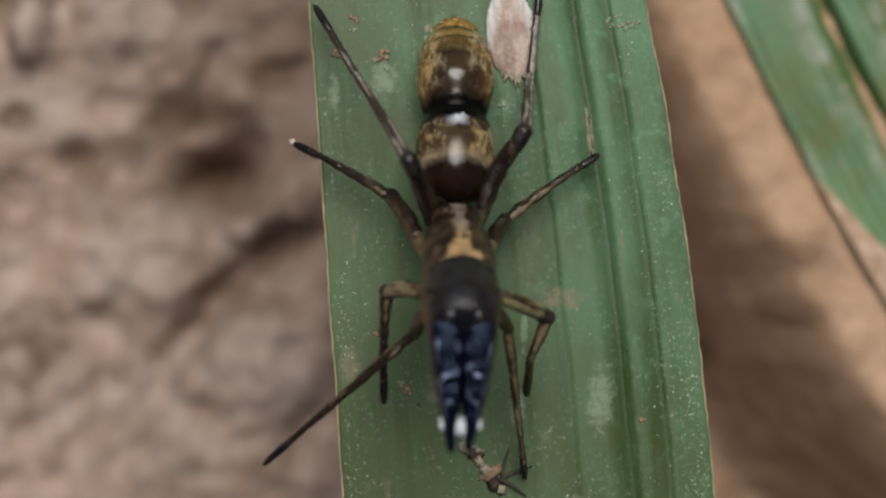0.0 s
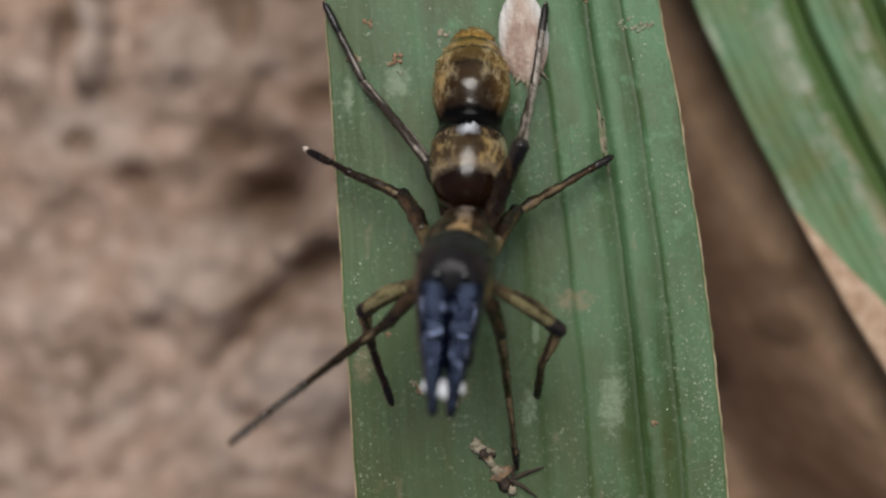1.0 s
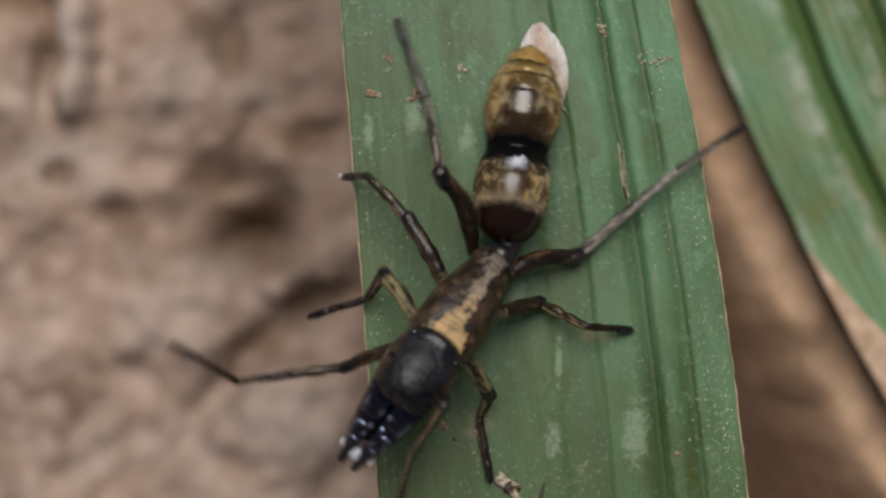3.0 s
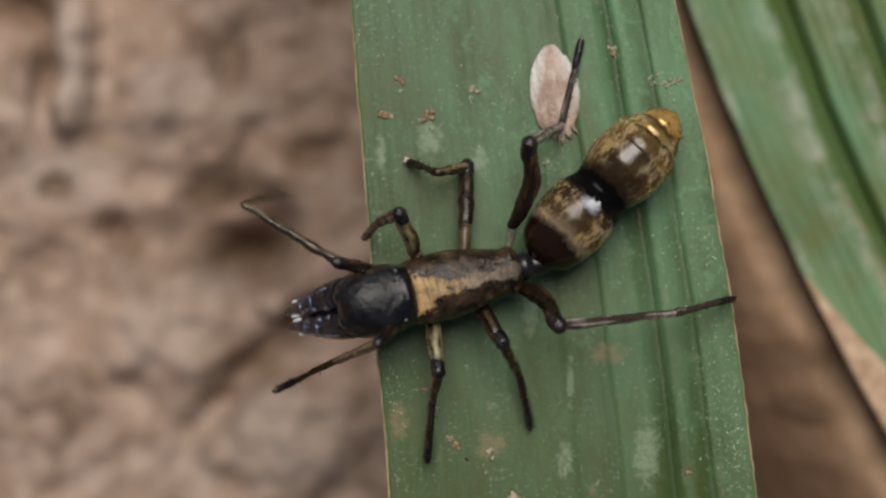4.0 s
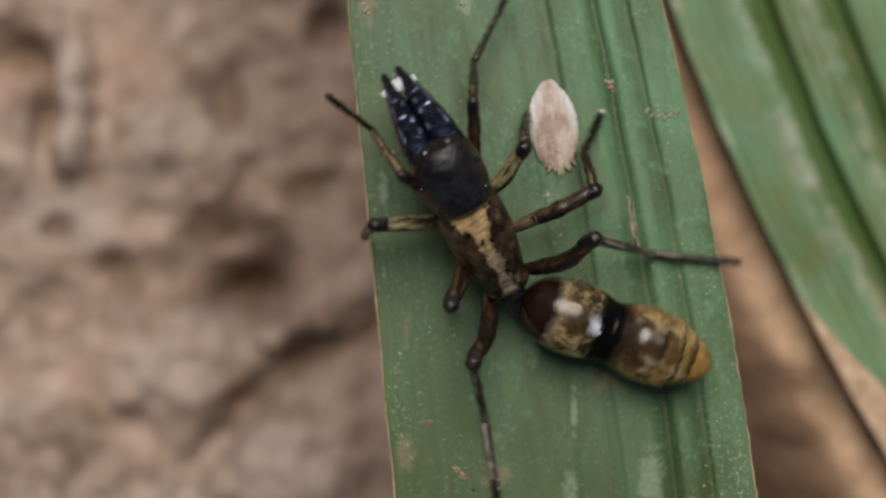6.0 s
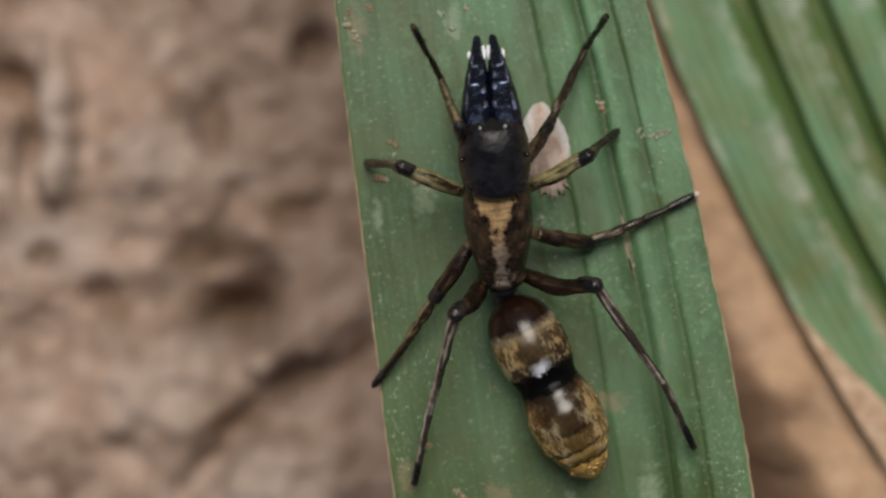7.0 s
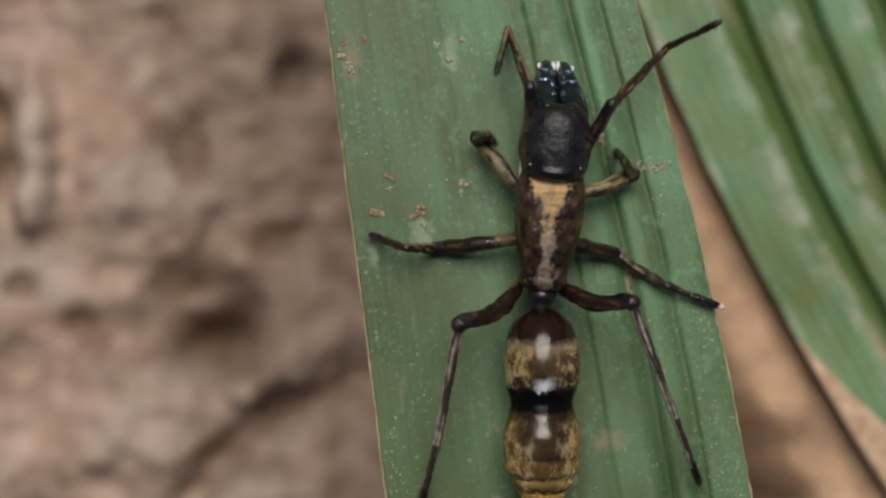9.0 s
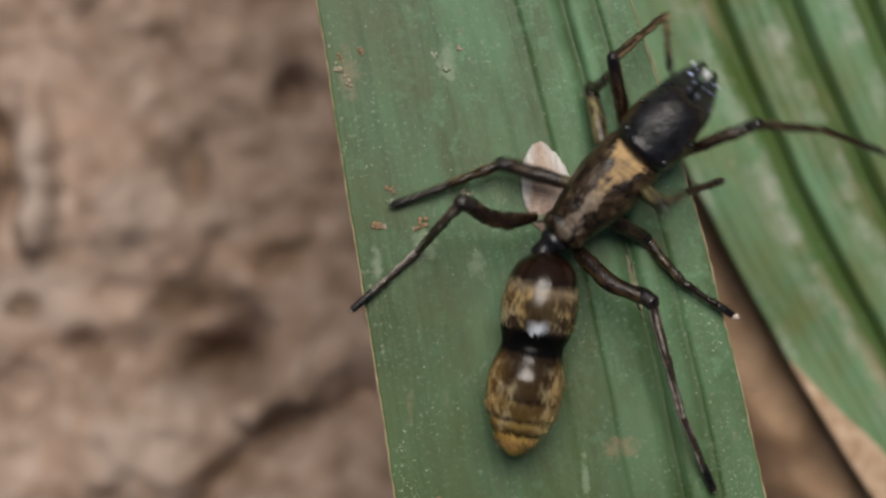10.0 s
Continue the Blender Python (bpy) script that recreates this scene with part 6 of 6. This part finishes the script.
def knobbly(rows, seed, amount):
    """Rings with uneven thickness and a slight wander, as worn leg joints have."""
    out = []
    for x, ry, rz, cy, cz in rows:
        k = 1 + amount * noise.noise(Vector((x * 4.5, seed * 3.7, 0))) + 0.5 * amount * noise.noise(Vector((x * 11, seed * 3.7, 5)))
        out.append((x, ry * k, rz * k, cy + 0.25 * ry * noise.noise(Vector((x * 2.1, seed, 9))), cz))
    return out


def build_leg(key):
    """Three jointed segments, each keyed by itself; x runs from joint to joint."""
    n, left = key[1], key[0] == "L"
    lf, lt, lm = LENGTHS[n]
    fat = {"1": 0.155, "2": 0.185, "3": 0.19, "4": 0.205}[n]
    thin = {"1": 0.10, "2": 0.115, "3": 0.115, "4": 0.11}[n]
    femur_mat = LEG_OLIVE if n == "2" else LEG_DARK
    shank = LEG_GREY if n == "4" else LEG_SHANK
    bow = 0.08
    bend = (0.20 if left else -0.20) if n == "4" else 0.0
    f = part("femur", lathe(knobbly(rounded([(0, fat * 0.62, fat * 0.62, 0, 0), (0.18 * lf, fat * 0.85, fat * 0.9, bend * 0.6, bow * 0.5), (0.48 * lf, fat, fat * 1.12, bend, bow), (0.8 * lf, fat * 0.92, fat * 0.95, bend * 0.55, bow * 0.6),
                                     (lf, fat * 0.72, fat * 0.72, 0, 0), (lf + 0.07, fat * 0.35, fat * 0.35, 0, 0)], 5), int(n) + 5 * left + 0.7, 0.14), 14), femur_mat, spider, "olive thigh with dark edges" if n == "2" else "")
    thigh = fat
    fat = fat * 0.7 if n == "4" else fat
    part("coxa", lathe(rounded([(-0.80 if n == "4" else -0.42, fat * 0.5, fat * 0.5, 0, 0), (-0.1, fat * 0.80, fat * 0.80, 0, 0), (0.20, fat * 0.82, fat * 0.85, bend * 0.25, 0.02), (0.50 if n == "4" else 0.26, fat * 0.9, fat * 0.95, bend * 0.62, 0.04), (0.55 if n == "4" else 0.30, fat * 0.4, fat * 0.4, bend * 0.65, 0.03)], 4), 12), COXA if n == "4" else COXA_DARK, f, "pale translucent leg base" if n == "4" else "olive-brown leg base")
    fat = thigh
    part("knee", lathe(rounded([(lf - 0.45, fat * 0.6, fat * 0.6, 0, 0), (lf - 0.18, fat * 0.93, fat * 0.97, 0, 0.02), (lf + 0.06, fat * 0.93, fat * 0.97, 0, 0.01), (lf + 0.2, fat * 0.3, fat * 0.3, 0, 0)], 4), 12), LEG_TIP, f, "dark swollen knee")
    t = part("tibia", lathe(knobbly(rounded([(-0.05, thin * 0.7, thin * 0.7, 0, 0), (0.1, thin * 1.15, thin * 1.15, 0, 0), (0.35 * lt, thin * 1.1, thin * 1.15, 0, 0.02), (0.7 * lt, thin * 0.92, thin * 0.95, 0, 0.01),
                                     (lt, thin * 0.85, thin * 0.85, 0, 0), (lt + 0.05, thin * 0.4, thin * 0.4, 0, 0)], 6), int(n) + 5 * left, 0.28), 12), shank, spider, "grey-streaked shank" if n == "4" else "")
    m = part("tarsus", lathe(knobbly(rounded([(-0.04, thin * 0.6, thin * 0.6, 0, 0), (0.1, thin * 0.85, thin * 0.85, 0, 0), (0.45 * lm, thin * 0.72, thin * 0.72, 0, 0.01), (0.55 * lm, thin * 0.78, thin * 0.78, 0, 0),
                                      (0.85 * lm, thin * 0.72, thin * 0.72, 0, 0), (lm, thin * 0.55, thin * 0.5, 0, 0), (lm + 0.03, 0.02, 0.02, 0, 0)], 6), int(n) + 5 * left + 0.4, 0.28), 10), shank if n in "14" else LEG_DARK, spider)
    part("foot", lathe(rounded([(0.62 * lm, thin * 0.6, thin * 0.6, 0, 0), (0.72 * lm, thin * 0.86, thin * 0.86, 0, 0), (0.95 * lm, thin * 0.8, thin * 0.74, 0, 0), (lm + 0.04, thin * 0.35, thin * 0.3, 0, 0)], 4), 10), LEG_TIP, m, "black foot")
    if key == "R3":
        part("pale_grain", pebble(0.09, 0.085, 0.08, 31, 0.6), GRAIN, m, "white grain stuck to the foot", m=at_mm(lm + 0.06, 0, 0.02))
    # fine bristles along the shank and foot
    rng = random.Random(int(left) + int(n) * 10)
    for seg, ln, mat in ((t, lt, LEG_TIP), (m, lm, LEG_TIP)):
        bm = bmesh.new()
        for k in range(46):
            x, a = rng.uniform(0.1, ln - 0.1), rng.uniform(0, 6.28)
            d = Vector((0, math.cos(a), math.sin(a)))
            root = Vector((x, 0, 0)) + d * thin * 0.7
            tip = root + d * rng.uniform(0.06, 0.13) + Vector((rng.uniform(0.03, 0.12), 0, 0))
            w = Vector((0, -d.z, d.y)) * 0.007
            q = [bm.verts.new(root - w), bm.verts.new(root + w), bm.verts.new(root + Vector((0.014, 0, 0))), bm.verts.new(tip)]
            bm.faces.new((q[0], q[1], q[3])), bm.faces.new((q[1], q[2], q[3])), bm.faces.new((q[2], q[0], q[3])), bm.faces.new((q[0], q[2], q[1]))
        tagged(part("bristle", bm, mat, seg, "fine dark bristles"), kind="stuff")
    LEGS[key] = (f, t, m)


abdomen = build_abdomen()
build_head()
for side_key in ("R", "L"):
    for number in "1234":
        build_leg(side_key + number)

# ---- what moves ----


def leaf_pose(t):
    """The sway of the near blade, about its pivot."""
    return at_mm(*(glide(SWAY_T, LEAF_AT, t) + PIVOT + np.array((0, 0, LEAF_Z)))) @ turned(glide(SWAY_T, LEAF_TURN, t))


def on_leaf(t):
    """The frame in which things on the blade stand still."""
    return leaf_pose(t) @ at_mm(*(-a for a in PIVOT))


def heading(yaw, pitch):
    """x forward, z up, from degrees."""
    return pose(0, 0, 0, 0, -pitch, yaw)


def spider_pose(t):
    x, y = glide(KEY_T, WAIST_AT, t)
    yaw, pitch = glide(KEY_T, BODY_TURN, t)
    return at_mm(x, y, glide(KEY_T, WAIST_Z, t)[0]) @ heading(yaw, pitch)


def limb(start, direction, outward):
    """A pose at start whose x runs along direction, turned the short way from outward."""
    turn = outward.rotation_difference(direction) @ outward.to_track_quat("X", "Z")
    return Matrix.Translation(start) @ turn.to_matrix().to_4x4()


def leg_rows(key):
    """Rows for the three segments of a leg in the spider's space."""
    tables = LEG_JOINTS[key]
    out = Vector((0.15, 1.0 if key[0] == "L" else -1.0, 0.1)).normalized()
    rows = ([], [], [])
    for t in STEPS:
        p = [Vector(glide(KEY_T, table, t)) * MM for table in tables]
        body = spider_pose(t)
        for k in (2, 3):  # ankles and toes stay above the blade
            q = body @ p[k]
            q.z = max(q.z, (0.30 if k == 2 else 0.20) * MM)
            p[k] = body.inverted() @ q
        at = p[0]
        for k, length in enumerate(LENGTHS[key[1]]):
            d = (p[k + 1] - at).normalized()
            rows[k].append((t, limb(at, d, out)))
            at = at + d * length * MM
    return rows


def motions():
    walk(blade, [(t, leaf_pose(t)) for t in STEPS])
    walk(far_leaf, [(t, at_mm(*(glide(SWAY_T, FAR_AT, t) + FAR_PIVOT + np.array((0, 0, LEAF_Z)))) @ turned(glide(SWAY_T, FAR_TURN, t))) for t in STEPS])
    for ob, (x, y, z, turn) in ((husk, HUSK_PLACE), (scrap, SCRAP_PLACE)):
        walk(ob, [(t, on_leaf(t) @ at_mm(x, y, z) @ pose(0, 0, 0, 0, 0, turn)) for t in STEPS])
    walk(spider, [(t, on_leaf(t) @ spider_pose(t)) for t in STEPS])
    rows = []
    for t in STEPS:
        yaw, pitch = glide(KEY_T, ABDOMEN_TURN, t)
        x, y = glide(KEY_T, WAIST_AT, t)
        rows.append((t, spider_pose(t).inverted() @ (at_mm(x, y, glide(KEY_T, WAIST_Z, t)[0]) @ heading(yaw, pitch) @ at_mm(-0.18, 0, 0))))
    walk(abdomen, rows)
    for key, segments in LEGS.items():
        for segment, keyed in zip(segments, leg_rows(key)):
            walk(segment, keyed)


motions()
